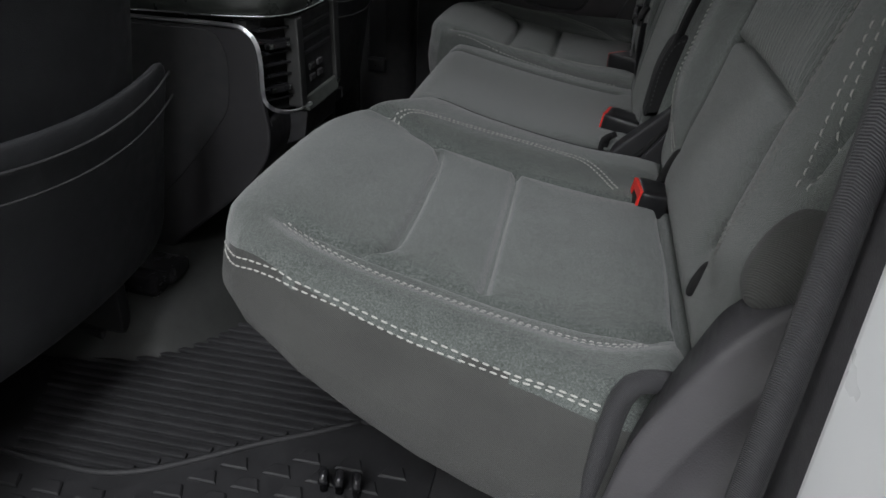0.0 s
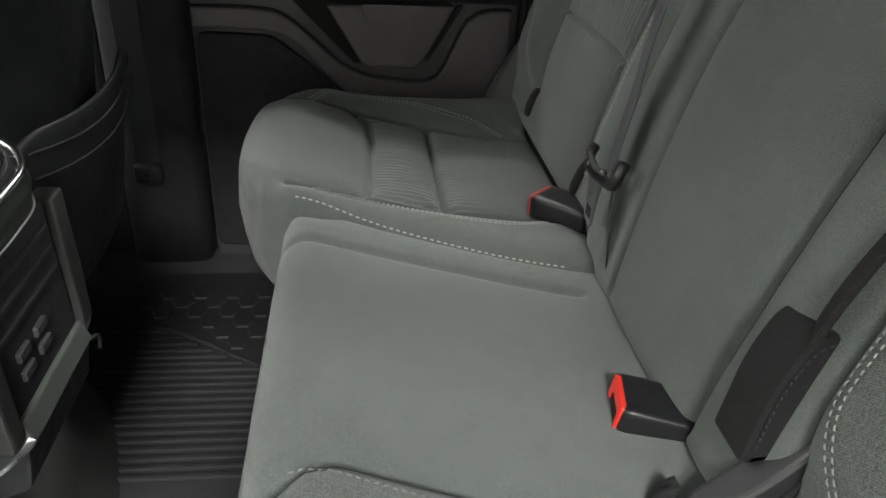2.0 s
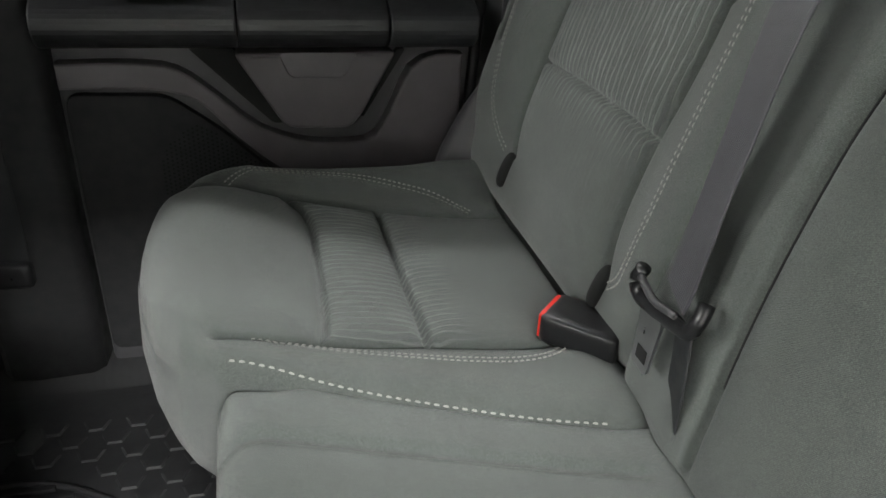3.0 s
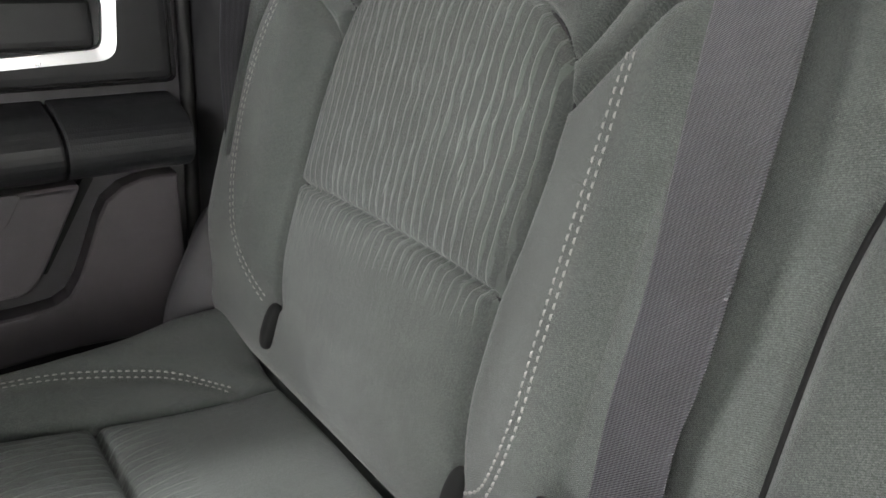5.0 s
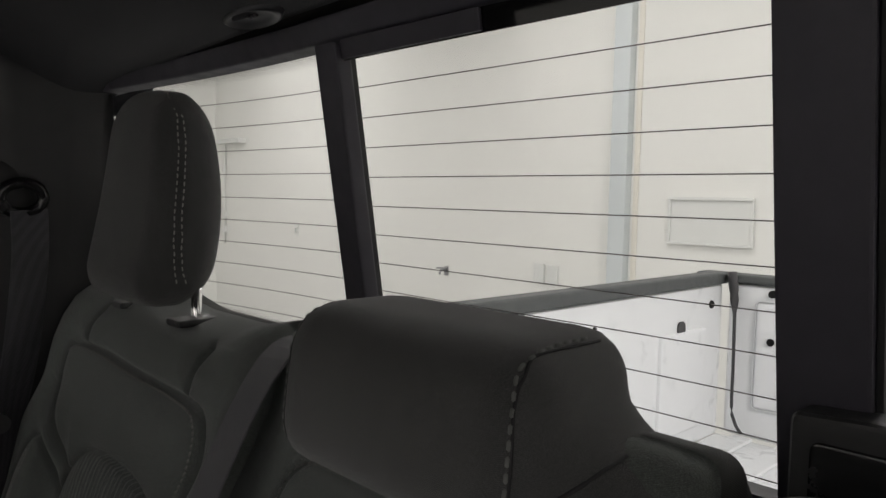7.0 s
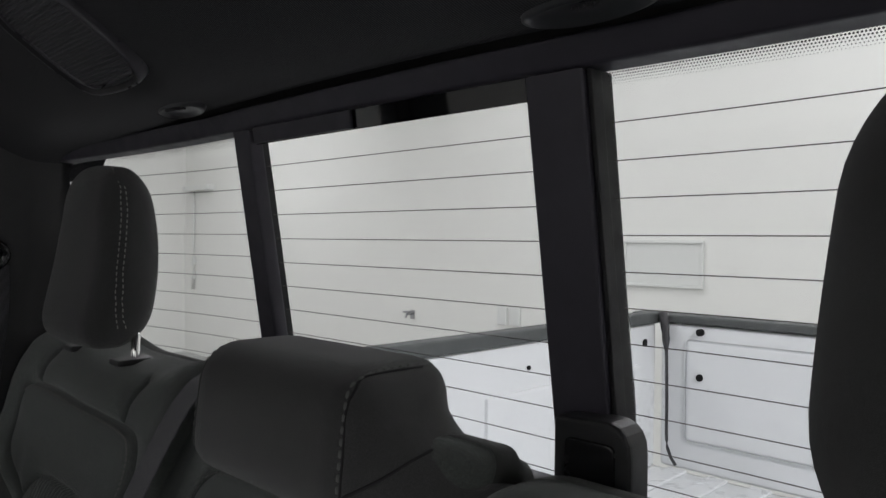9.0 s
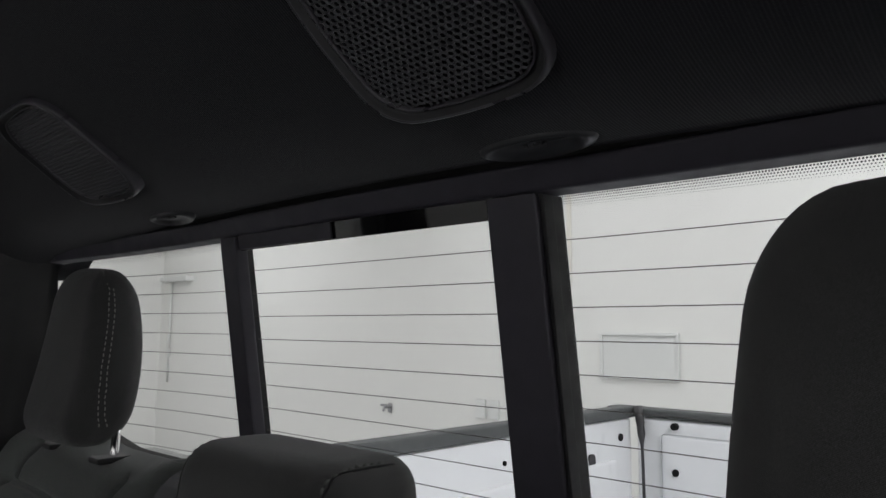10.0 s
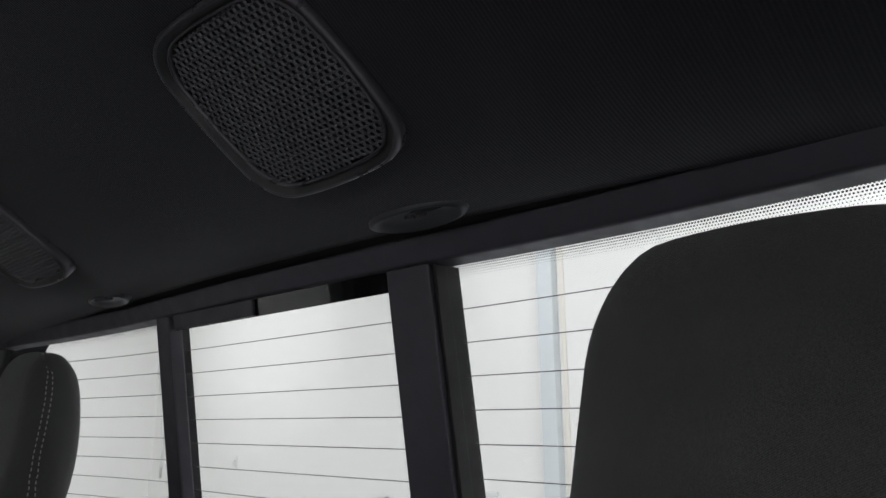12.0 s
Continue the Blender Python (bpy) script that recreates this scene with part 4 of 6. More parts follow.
def seat_cushion(s, parent):
    """An outboard seat cushion: s is -1 for the driver's side and 1 for the far side."""
    if s < 0:
        inb = [(0.262, -0.205), (0.270, -0.168), (0.285, -0.115), (0.288, -0.064), (0.299, 0.0), (0.309, 0.06), (0.320, 0.12), (0.326, 0.165)]
        sew_in = [(0.284, -0.172), (0.256, -0.158), (0.237, -0.132), (0.229, -0.085), (0.229, -0.026), (0.235, 0.019), (0.250, 0.069), (0.273, 0.096), (0.306, 0.118)]
        sew_out = [(0.580, -0.190), (0.590, -0.168), (0.599, -0.141), (0.608, -0.082), (0.616, -0.027), (0.626, 0.024), (0.635, 0.072), (0.637, 0.099), (0.629, 0.125), (0.615, 0.142)]
    else:
        inb = [(0.281, -0.190), (0.287, -0.118), (0.292, -0.06), (0.295, -0.004), (0.289, 0.06), (0.285, 0.105), (0.292, 0.160)]
        sew_in = [(0.280, -0.166), (0.272, -0.130), (0.265, -0.085), (0.258, -0.03), (0.251, 0.02), (0.248, 0.071), (0.256, 0.105), (0.274, 0.126)]
        sew_out = [(0.598, -0.185), (0.622, -0.165), (0.636, -0.135), (0.642, -0.036), (0.630, 0.04), (0.612, 0.09), (0.575, 0.126)]
    outb = [(0.578, -0.172), (0.580, -0.146), (0.583, -0.116), (0.588, -0.05), (0.596, 0.0), (0.607, 0.06), (0.611, 0.10), (0.596, 0.165)] if s < 0 else [(0.578, -0.235), (0.588, -0.20), (0.593, -0.178), (0.592, -0.146), (0.591, -0.116), (0.588, -0.05), (0.582, 0.0), (0.570, 0.08), (0.560, 0.165)]
    front = [(0.283, -0.140), (0.292, -0.112), (0.308, -0.100), (0.340, -0.095), (0.40, -0.093), (0.487, -0.091), (0.545, -0.093), (0.565, -0.102), (0.578, -0.118) if s < 0 else (0.591, -0.118)]
    middle = [(0.297, -0.004), (0.583, -0.002)]
    rear = [(0.21, 0.172), (0.326, 0.165), (0.475, 0.168), (0.575, 0.166), (0.66, 0.175)]
    seams = [mirror(s, p) for p in (inb, outb, front, middle, rear)]
    pad = Pad(*((0.150, 0.728) if s > 0 else (-0.728, -0.145)), -0.270, 0.205, (0.05, 0.02), cushion_top, -0.235, flat_place, seams, edge=0.05, drop=0.042, puff=0.008 if s < 0 else 0.011, crease=0.010, gap=0.0038, wrap=0.035, edges=cushion_edges(s), shallow=joint_depth, base=cushion_base, dents=[(mirror(s, sew_out), 0.006, 0.012)])

    def below_hem(a, b):
        lo, hi = pad.edges(b)
        d = np.minimum((hi - a) if s > 0 else (a - lo), b + 0.270)
        return (b < 0.15) & (np.abs(a) > 0.42) & (d < np.interp(b, [-0.27, -0.15, 0.0, 0.11], [0.0030, 0.0042, 0.0085, 0.0080]))
    extra = [
        (M_SIDE if s < 0 else M_BORDER, None),
        (M_BORDER if s > 0 else M_BORDER_NEAR, lambda a, b: (np.abs(a) > 0.590) | (np.abs(a) < 0.283 + 0.12 * b)),
    ]
    if s > 0:
        extra.append((M_RIB_X, lambda a, b: (b > -0.093) & (b < 0.16) & (np.abs(a) > 0.297) & (np.abs(a) < 0.585 - 0.14 * np.maximum(b, 0))))
    extra.append((M_SIDE, below_hem))
    ob = pad.mesh("cushion", M_CLOTH if s > 0 else M_CLOTH_NEAR, parent, "dark grey heathered cloth cushion", 190, 170, extra=extra)
    for line in (front, middle, rear[1:4], outb[1:-1]):
        pad.piping("seam", mirror(s, line), ob, 0.0013, sink=-0.0022)
    pad.stitches("stitching", mirror(s, sew_in), ob, offsets=(-0.0032, 0.0032), pitch=0.0058, length=0.0042, width=0.0028)
    pad.stitches("stitching", mirror(s, sew_out), ob, offsets=(-0.0032, 0.0032), pitch=0.0066, length=0.0046, width=0.0021)
    for drop in (0.0, 0.0086):
        line = []
        for b in np.linspace(-0.248, 0.106, 60):
            lo, hi = pad.edges(np.array([b]))
            y = float(hi[0] if s > 0 else lo[0])
            line.append(Vector((b, y + s * 0.004, hem_z(b) - drop)))
        sew_on("stitching", ob, line, ob, M_THREAD_HEM, pitch=0.0088, length=0.0066, width=0.0017)
    if s > 0:
        pad.stitches("stitching", [(0.247, -0.186), (0.243, -0.170), (0.235, -0.145), (0.217, -0.08), (0.199, -0.008), (0.180, 0.06), (0.164, 0.124)], ob, offsets=(-0.002,))
    else:
        pad.piping("seam", [(-0.157, -0.135), (-0.154, -0.115), (-0.170, -0.03), (-0.196, 0.085)], ob, 0.0012)
        pad.stitches("stitching", [(-0.158, -0.16), (-0.158, -0.123), (-0.178, -0.03), (-0.19, 0.02)], ob, offsets=(0.0,), pitch=0.0062, length=0.0044, width=0.0020, material=M_THREAD_GREY)
    return ob


def back_top(a, b):
    mid = np.where(a < 0, -0.435, 0.435)
    w = np.abs(a - mid)
    c = np.interp(b, [0.0, 0.05, 0.1, 0.2, 0.3, 0.4, 0.46, 0.50, 0.53, 0.56, 0.60], [0.0, 0.010, 0.019, 0.027, 0.031, 0.037, 0.043, 0.046, 0.044, 0.036, 0.012])
    c = c + 0.014 * step(w, 0.14, 0.20) * step(b, 0.05, 0.14) * (1 - step(b, 0.38, 0.46))
    return c - np.where(a < 0, 0.014, 0.0) - 0.05 * step(w, 0.24, 0.36) ** 2


ARCH = [(0.566, 0.085), (0.580, 0.133), (0.578, 0.205), (0.574, 0.287), (0.563, 0.345), (0.547, 0.378), (0.514, 0.402), (0.451, 0.407), (0.384, 0.404), (0.341, 0.391), (0.316, 0.372), (0.305, 0.350), (0.301, 0.320), (0.303, 0.254), (0.308, 0.195), (0.308, 0.130), (0.296, 0.070)]


def in_arch(a, b):
    """Whether points lie in the ribbed insert of a backrest."""
    a = np.abs(a)
    ok = np.zeros(a.shape, bool)
    pts = ARCH
    for (x1, y1), (x2, y2) in zip(pts, pts[1:] + pts[:1]):
        hit = ((y1 > b) != (y2 > b)) & (a < (x2 - x1) * (b - y1) / (y2 - y1 + 1e-12) + x1)
        ok ^= hit
    return ok


def seat_back(s, parent):
    lim = (0.200, 0.762) if s > 0 else (-0.750, -0.172)
    cross = [(0.578, 0.205), (0.48, 0.207), (0.38, 0.207), (0.309, 0.203)]
    yoke = [(0.560, 0.365), (0.605, 0.392), (0.640, 0.425), (0.656, 0.462), (0.655, 0.492), (0.640, 0.506), (0.58, 0.510), (0.47, 0.510), (0.35, 0.508), (0.296, 0.504), (0.270, 0.492), (0.260, 0.470), (0.261, 0.445), (0.272, 0.412), (0.289, 0.386), (0.305, 0.364)]
    wing_in = [(0.299, 0.333), (0.282, 0.355), (0.260, 0.378), (0.241, 0.402), (0.222, 0.428)]
    wing_out = [(0.567, 0.337), (0.605, 0.362), (0.645, 0.384), (0.672, 0.372), (0.695, 0.335), (0.705, 0.28), (0.70, 0.20)]
    crown_in = [(0.315, 0.508), (0.320, 0.540), (0.312, 0.562)]
    crown_out = [(0.606, 0.512), (0.612, 0.540), (0.600, 0.560)]
    if s < 0:
        wing_in = [(0.299, 0.333), (0.272, 0.355), (0.240, 0.378), (0.205, 0.402)]
    seams = [mirror(s, p) for p in (ARCH, cross, yoke, wing_in, wing_out, crown_in, crown_out)]
    pad = Pad(lim[0], lim[1], 0.0, 0.605 if s > 0 else 0.575, (0.06, 0.075 if s > 0 else 0.065), back_top, 0.075, far_back_place if s > 0 else back_place, seams, edge=0.035, drop=0.036, puff=0.008, wrap=0.012)
    ob = pad.mesh("backrest", M_CLOTH if s > 0 else M_CLOTH_NEAR, parent, "dark grey heathered cloth backrest", 190, 200, extra=(
        (M_SIDE, None),
        (M_RIB_Z if s > 0 else M_RIB_NEAR, lambda a, b: in_arch(a, b) & (b > 0.207)),
        (M_RIB_FINE if s > 0 else M_CLOTH_NEAR, lambda a, b: in_arch(a, b) & (b < 0.207)),
        (M_BORDER, lambda a, b: (np.abs(a) > 0.66) & (b < 0.40) | (b > 0.545)),
    ))
    for line in (wing_in, yoke[:4], yoke[-5:], ARCH[9:], cross):
        pad.piping("seam", mirror(s, line), ob, 0.0014, sink=-0.0022)
    st = [(0.255, 0.374), (0.252, 0.329), (0.251, 0.263), (0.249, 0.20), (0.250, 0.135), (0.265, 0.085), (0.288, 0.062)] if s > 0 else [(0.207, 0.37), (0.206, 0.308), (0.203, 0.257), (0.198, 0.197), (0.198, 0.134), (0.224, 0.089), (0.262, 0.068), (0.290, 0.058)]
    pad.stitches("stitching", mirror(s, st), ob, offsets=(-0.0034, 0.0034), pitch=0.0066, length=0.0047, width=0.0023)
    outer_row = [(0.652, 0.365), (0.672, 0.31), (0.678, 0.256), (0.672, 0.20), (0.652, 0.145), (0.615, 0.10), (0.580, 0.078)] if s > 0 else [(0.600, 0.345), (0.616, 0.30), (0.630, 0.245), (0.639, 0.20), (0.641, 0.16), (0.632, 0.12), (0.605, 0.090)]
    pad.stitches("stitching", mirror(s, outer_row), ob, offsets=(-0.0034, 0.0034), pitch=0.0070, length=0.0050, width=0.0020, material=M_THREAD if s > 0 else M_THREAD_DIM)
    pad.stitches("stitching", mirror(s, [(0.284, 0.412), (0.273, 0.440), (0.271, 0.466), (0.277, 0.483), (0.296, 0.496), (0.35, 0.501), (0.47, 0.503), (0.58, 0.503), (0.628, 0.499), (0.643, 0.489)]), ob, offsets=(0.0,), pitch=0.0064, length=0.0052, width=0.0030, slant=0.10, material=M_THREAD_DIM, lift=0.0028)
    if s < 0:
        pad.stitches("stitching", mirror(s, [(0.668, 0.29), (0.681, 0.25), (0.692, 0.218), (0.704, 0.178)]), ob, offsets=(-0.0062, 0.0062), pitch=0.0080, length=0.0054, width=0.0015)
    for y, b, half in ((0.572, 0.062, (0.008, 0.009, 0.024)), (0.296, 0.058, (0.008, 0.009, 0.024))) if s > 0 else ((0.580, 0.056, (0.005, 0.005, 0.018)), (0.292, 0.040, (0.006, 0.006, 0.028))):
        p, n = pad.spot(np.array([s * y]), np.array([b]))
        bm = block(half, tuple(0.85 * h for h in half), 5)
        slot = part("child_anchor_slot", bm, M_HOLE, ob, "dark child-seat anchor slot", smooth=True)
        slot.matrix_local = Matrix.Translation(p[0]) @ pose(0, 0, 0, 0, 19, 0)
    return ob


def head_restraint(s, yc, parent):
    """A soft headrest on two steel posts."""
    zc, xc = 1.068, 0.312
    hx, hy, hz = 0.040, (0.098 if s > 0 else 0.112), 0.113

    def warp(q):
        k = (q.z / hz + 1) / 2
        wide = 0.96 + 0.10 * k - (0.60 if s > 0 else 0.30) * max(0.0, k - 0.25) ** 1.7
        return Vector((q.x * (1.05 - 0.35 * k * k) + 0.010 * (q.y / hy) ** 2 + (0.10 if s > 0 else 0.20) * q.z - 0.012 * (2 * k - 1) ** 2, q.y * wide, q.z + 0.006 * (1 - (q.y / hy) ** 2) * (k > 0.5)))
    bm = block((hx, hy, hz), (0.034, 0.026, 0.045) if s > 0 else (0.034, 0.055, 0.062), 18, warp)
    bmesh.ops.translate(bm, vec=(xc, yc, zc), verts=bm.verts)
    ob = part("headrest", bm, M_HEAD, parent, "charcoal cloth headrest", smooth=True)
    # double stitching over the inner front edge
    for off in (-0.0042, 0.0042) if s > 0 else ():
        line = []
        for z in np.linspace(-0.104, 0.100, 26):
            g = radians(55 + (10 if z > 0 else 42) * (z / 0.104) ** 2) + off / 0.034
            q = warp(Vector((-hx + 0.03 - 0.045 * math.cos(g), -s * (hy - 0.011 + 0.045 * math.sin(g)), z)))
            line.append(Vector((q.x + xc, q.y + yc, q.z + zc)))
        for k in range(5):
            q = warp(Vector((-hx + 0.010 + 0.008 * k, -s * (hy - 0.012) + off, hz + 0.01)))
            line.append(Vector((q.x + xc, q.y + yc, q.z + zc)))
        sew_on("stitching", ob, line, ob, pitch=0.0074, length=0.0054, width=0.0016)
    for dy in (-0.080, 0.080):
        bm = bmesh.new()
        tube(bm, [(xc + 0.012, yc + dy, 0.90), (xc + 0.014, yc + dy, 0.985)], 0.0055, 12)
        part("headrest_post", bm, M_CHROME, ob, "polished steel post", smooth=True)
        bm = bmesh.new()
        box(bm, (xc - 0.014, yc + dy - 0.016, 0.934), (xc + 0.034, yc + dy + 0.016, 0.942), 0.003, 2)
        part("post_guide", bm, M_TRIM, ob, "black plastic post guide")
    return ob


def dashes(line, out, pitch=0.0078, length=0.0052, width=0.0021, lift=0.0008):
    """Single stitches along a 3D line, lying on a surface that faces out."""
    pts = np.array([tuple(p) for p in line])
    run = np.r_[0, np.cumsum(np.linalg.norm(np.diff(pts, axis=0), axis=1))]
    at = lambda s: Vector([np.interp(s, run, pts[:, k]) for k in range(3)])  # noqa: E731
    verts, faces = [], []
    many = isinstance(out, list)
    norms = np.array([tuple(o) for o in out]) if many else None
    for s in np.arange(pitch, run[-1] - pitch, pitch):
        u, v = at(s - length / 2), at(s + length / 2)
        d = (v - u).normalized()
        out = Vector([np.interp(s, run, norms[:, k]) for k in range(3)]) if many else out
        nn = (out - d * out.dot(d)).normalized()
        w = d.cross(nn) * width / 2
        u, v = u + nn * lift, v + nn * lift
        a, b, t, k = u.lerp(v, 0.2), u.lerp(v, 0.8), nn * 0.0011, len(verts)
        verts += [u - nn * 0.001, a - w, a + t, a + w, b - w, b + t, b + w, v - nn * 0.001]
        faces += [(k, k + 1, k + 2), (k, k + 2, k + 3), (k + 1, k + 4, k + 5, k + 2), (k + 2, k + 5, k + 6, k + 3), (k + 7, k + 5, k + 4), (k + 7, k + 6, k + 5)]
    return verts, faces


near_seat = thing("passenger_seat", "charcoal cloth rear seat with pale double stitching and headrest", "car seat", "rear seats")
seat_cushion(-1, near_seat)
seat_back(-1, near_seat)
head_restraint(-1, -0.522, near_seat)
part("seat_base", box(bmesh.new(), (0.12, -0.62, 0.032), (0.24, -0.19, 0.22), 0.012), M_TRIM, near_seat, "black plastic seat base")

far_seat = thing("bench_seat", "charcoal cloth rear bench with stitched middle place", "car seat", "rear seats")
seat_cushion(1, far_seat)
seat_back(1, far_seat)
head_restraint(1, 0.470, far_seat)
part("seat_base", box(bmesh.new(), (-0.10, -0.17, 0.132), (0.24, 0.64, 0.25), 0.012), M_TRIM, far_seat, "black plastic seat base")


def middle_top(a, b):
    return 0.411 - 0.12 * b + 0.30 * b * b - 4.0 * np.maximum(0, -0.15 - b) ** 2


def middle_edges(b):
    return -np.minimum(np.interp(b, *INNER_NEAR), 0.168) * (b > -0.2) - 0.150 * (b <= -0.2) + 0.003, np.minimum(np.interp(b, *INNER_FAR), 0.24) + 0.004


mid_pad = Pad(-0.168, 0.235, -0.192, 0.175, (0.02, 0.01), middle_top, -0.26, flat_place, [[(0.165, -0.19), (0.168, -0.15), (0.146, -0.02), (0.112, 0.12)]], edge=0.035, drop=0.03, puff=0.004, wrap=0.03, edges=middle_edges, shallow=lambda a, b: 1.0 - 0.80 * step(b, -0.17, -0.12), crease=0.004, gap=0.006)
mid_pad.mesh("middle_cushion", M_CLOTH, far_seat, "plain grey cloth middle cushion", 110, 110, extra=((M_SIDE, None),))


def middle_back_top(a, b):
    return 0.012 + 0.034 * np.sin(np.pi * np.clip(b / 0.60, 0, 1)) ** 0.8 - 0.01 * step(np.abs(a), 0.13, 0.18)


arm_half = [(0.100, 0.02), (0.104, 0.09), (0.108, 0.15), (0.112, 0.24), (0.113, 0.285), (0.110, 0.328), (0.104, 0.352), (0.096, 0.371), (0.084, 0.388), (0.070, 0.398), (0.054, 0.4045), (0.034, 0.4075)]
arm_line = arm_half + [(0.0, 0.409)] + [(-a, b) for a, b in arm_half[::-1]]
yoke_line = [(0.086, 0.380), (0.094, 0.384), (0.112, 0.396), (0.131, 0.419), (0.138, 0.435), (0.142, 0.458), (0.138, 0.480), (0.124, 0.495), (0.104, 0.501), (0.06, 0.502), (-0.03, 0.502), (-0.10, 0.500), (-0.14, 0.491)]
mid_back = Pad(-0.186, 0.224, 0.0, 0.585, (0.02, 0.02), middle_back_top, 0.075, back_place, [arm_line, yoke_line], edge=0.02, drop=0.018, puff=0.007, wrap=0.01, crease=0.006, gap=0.0045)
mid_back_ob = mid_back.mesh("middle_backrest", M_CLOTH, far_seat, "plain grey cloth middle backrest with fold-down armrest", 200, 280, extra=((M_SIDE, None),))
mid_back.stitches("stitching", yoke_line, mid_back_ob, offsets=(0.0052,), pitch=0.0086, length=0.0062, width=0.0046, slant=0.10, material=M_THREAD_DIM, lift=0.0032)
# near-black tube paints the shade of the crease round the armrest
mid_back.piping("armrest_gap_shade", [p for p in arm_line if p[1] > 0.05], mid_back_ob, 0.0022, M_HOLE, sink=-0.0012)


def middle_headrest():
    xc, zc, hx, hy, hz = 0.318, 0.938, 0.060, 0.122, 0.060

    def warp(q):
        k = q.z / hz
        flare = 1.0 + (0.95 if q.y < 0 else 0.06) * max(0.0, 0.35 - k) ** 1.6 * step(np.array(q.x), -0.045, 0.03)
        return Vector((q.x + 0.10 * q.z, q.y * float(flare) * (1.0 - 0.04 * max(0.0, k)), q.z))
    bm = block((hx, hy, hz), (0.034, 0.030, 0.036), 14, warp)
    bmesh.ops.translate(bm, vec=(xc, 0, zc), verts=bm.verts)
    ob = part("middle_headrest", bm, M_HEAD, far_seat, "low charcoal cloth middle headrest", smooth=True)
    for y in (-0.116, 0.116):
        line = [Vector((xc - hx - 0.012 + 0.1 * (z - zc), y, z)) for z in np.linspace(zc - 0.052, zc + 0.03, 10)]
        line += [Vector((xc - 0.5 * hx - 0.6 * hx * math.cos(radians(g)), y, zc + 0.03 + 0.045 * math.sin(radians(g)))) for g in np.linspace(10, 85, 6)]
        line += [Vector((xc + d, y, zc + 0.08)) for d in (-0.01, 0.01, 0.03)]
        sew_on("stitching", ob, line, ob, M_THREAD_GREY, pitch=0.0086, length=0.0068, width=0.0026)
        groove = [p + Vector((0, -0.006 if y < 0 else 0.006, 0)) for p in line]
        tree = BVHTree.FromPolygons([v.co for v in ob.data.vertices], [tuple(p.vertices) for p in ob.data.polygons])
        bm = bmesh.new()
        tube(bm, [tree.find_nearest(p)[0] for p in groove], 0.0011, 6)
        part("seam", bm, M_THREAD_DARK, ob, smooth=True)
    bm = bmesh.new()
    ends = []
    for y, z in smooth_line([(-0.160, 0.972), (-0.152, 0.955), (-0.141, 0.936), (-0.128, 0.920), (-0.108, 0.905)], 0.006):
        hit = tree.ray_cast(Vector((0.1, y, z)), Vector((1, 0, 0)))[0]
        if hit:
            ends.append(hit)
    tube(bm, ends, 0.0016, 6)
    part("piping", bm, M_THREAD_DARK, ob, "black piping at the flank", smooth=True)
    return ob


middle_headrest()

# ---------------------------------------------------------------- belts and buckles


def buckle(tip, tail, side, label):
    """A belt buckle from its red button end to its stalk."""
    t = thing("seat_belt_buckle", label, "seat belt buckle", "belt buckles", at=tip)
    d = (Vector(tip) - Vector(tail)).normalized()
    across = (Vector(side) - d * Vector(side).dot(d)).normalized()
    up = d.cross(across)
    if up.z < 0:
        up, across = -up, -across
    m = Matrix((d, across, up)).transposed().to_4x4()
    t.matrix_world = Matrix.Translation(tip) @ m
    length = (Vector(tip) - Vector(tail)).length
    part("housing", block_at((length / 2, 0.0262, 0.0150), (0.005, 0.005, 0.005), (-length / 2 - 0.0005, 0, 0)), M_BUCKLE, t, smooth=True)
    bm = bmesh.new()
    outline = rounded([(-0.0225, -0.0124), (-0.0225, 0.0138), (0.0225, 0.0138), (0.0225, -0.0124), (0.0175, -0.0124), (0.0160, 0.0035), (-0.0120, 0.0035), (-0.0140, -0.0124)], [0.003, 0.003, 0.003, 0.003, 0.002, 0.004, 0.004, 0.002], 4)
    prism(bm, outline, "x", -0.012, 0.0012, 0.0008, 2)
    part("release_button", bm, M_RED, t, "bright red release button")
    part("tongue_slot", box(bmesh.new(), (-0.006, -0.0135, -0.0130), (0.0003, 0.0165, 0.0028), 0.0008, 1), M_HOLE, t)
    bm = bmesh.new()
    ribbon(bm, [(-length + 0.004, 0, 0), (-length - 0.03, 0, -0.008), (-length - 0.05, 0, -0.035)], Vector((0, 1, 0)), 0.036, 0.006)
    part("stalk", bm, M_BELT, t)
    return t


def block_at(half, radius, at):
    bm = block(half, radius, 6)
    bmesh.ops.translate(bm, vec=at, verts=bm.verts)
    return bm


buckle((0.137, -0.319, 0.400), (0.202, -0.312, 0.390), (0.1, -0.9, 0), "black buckle with red button on the driver-side cushion")
buckle((0.099, -0.066, 0.409), (0.180, -0.084, 0.396), (0, 1, 0), "black buckle with red button on the middle cushion")
buckle((0.119, 0.306, 0.412), (0.172, 0.250, 0.414), (1, 0.6, 0), "black buckle with red button tucked by the far cushion")


def strap(parent, name, pts, sides, width=0.047, thick=0.0022, mat=None, label=""):
    line = smooth_line(pts, 0.012)
    n = len(line)
    if isinstance(sides, list):
        key = np.linspace(0, 1, len(sides))
        s = [Vector([np.interp(u, key, [q[k] for q in sides]) for k in range(3)]) for u in np.linspace(0, 1, n)]
    else:
        s = sides
    bm = bmesh.new()
    ribbon(bm, line, s, width, thick)
    return part(name, bm, mat or M_BELT, parent, label, smooth=False)


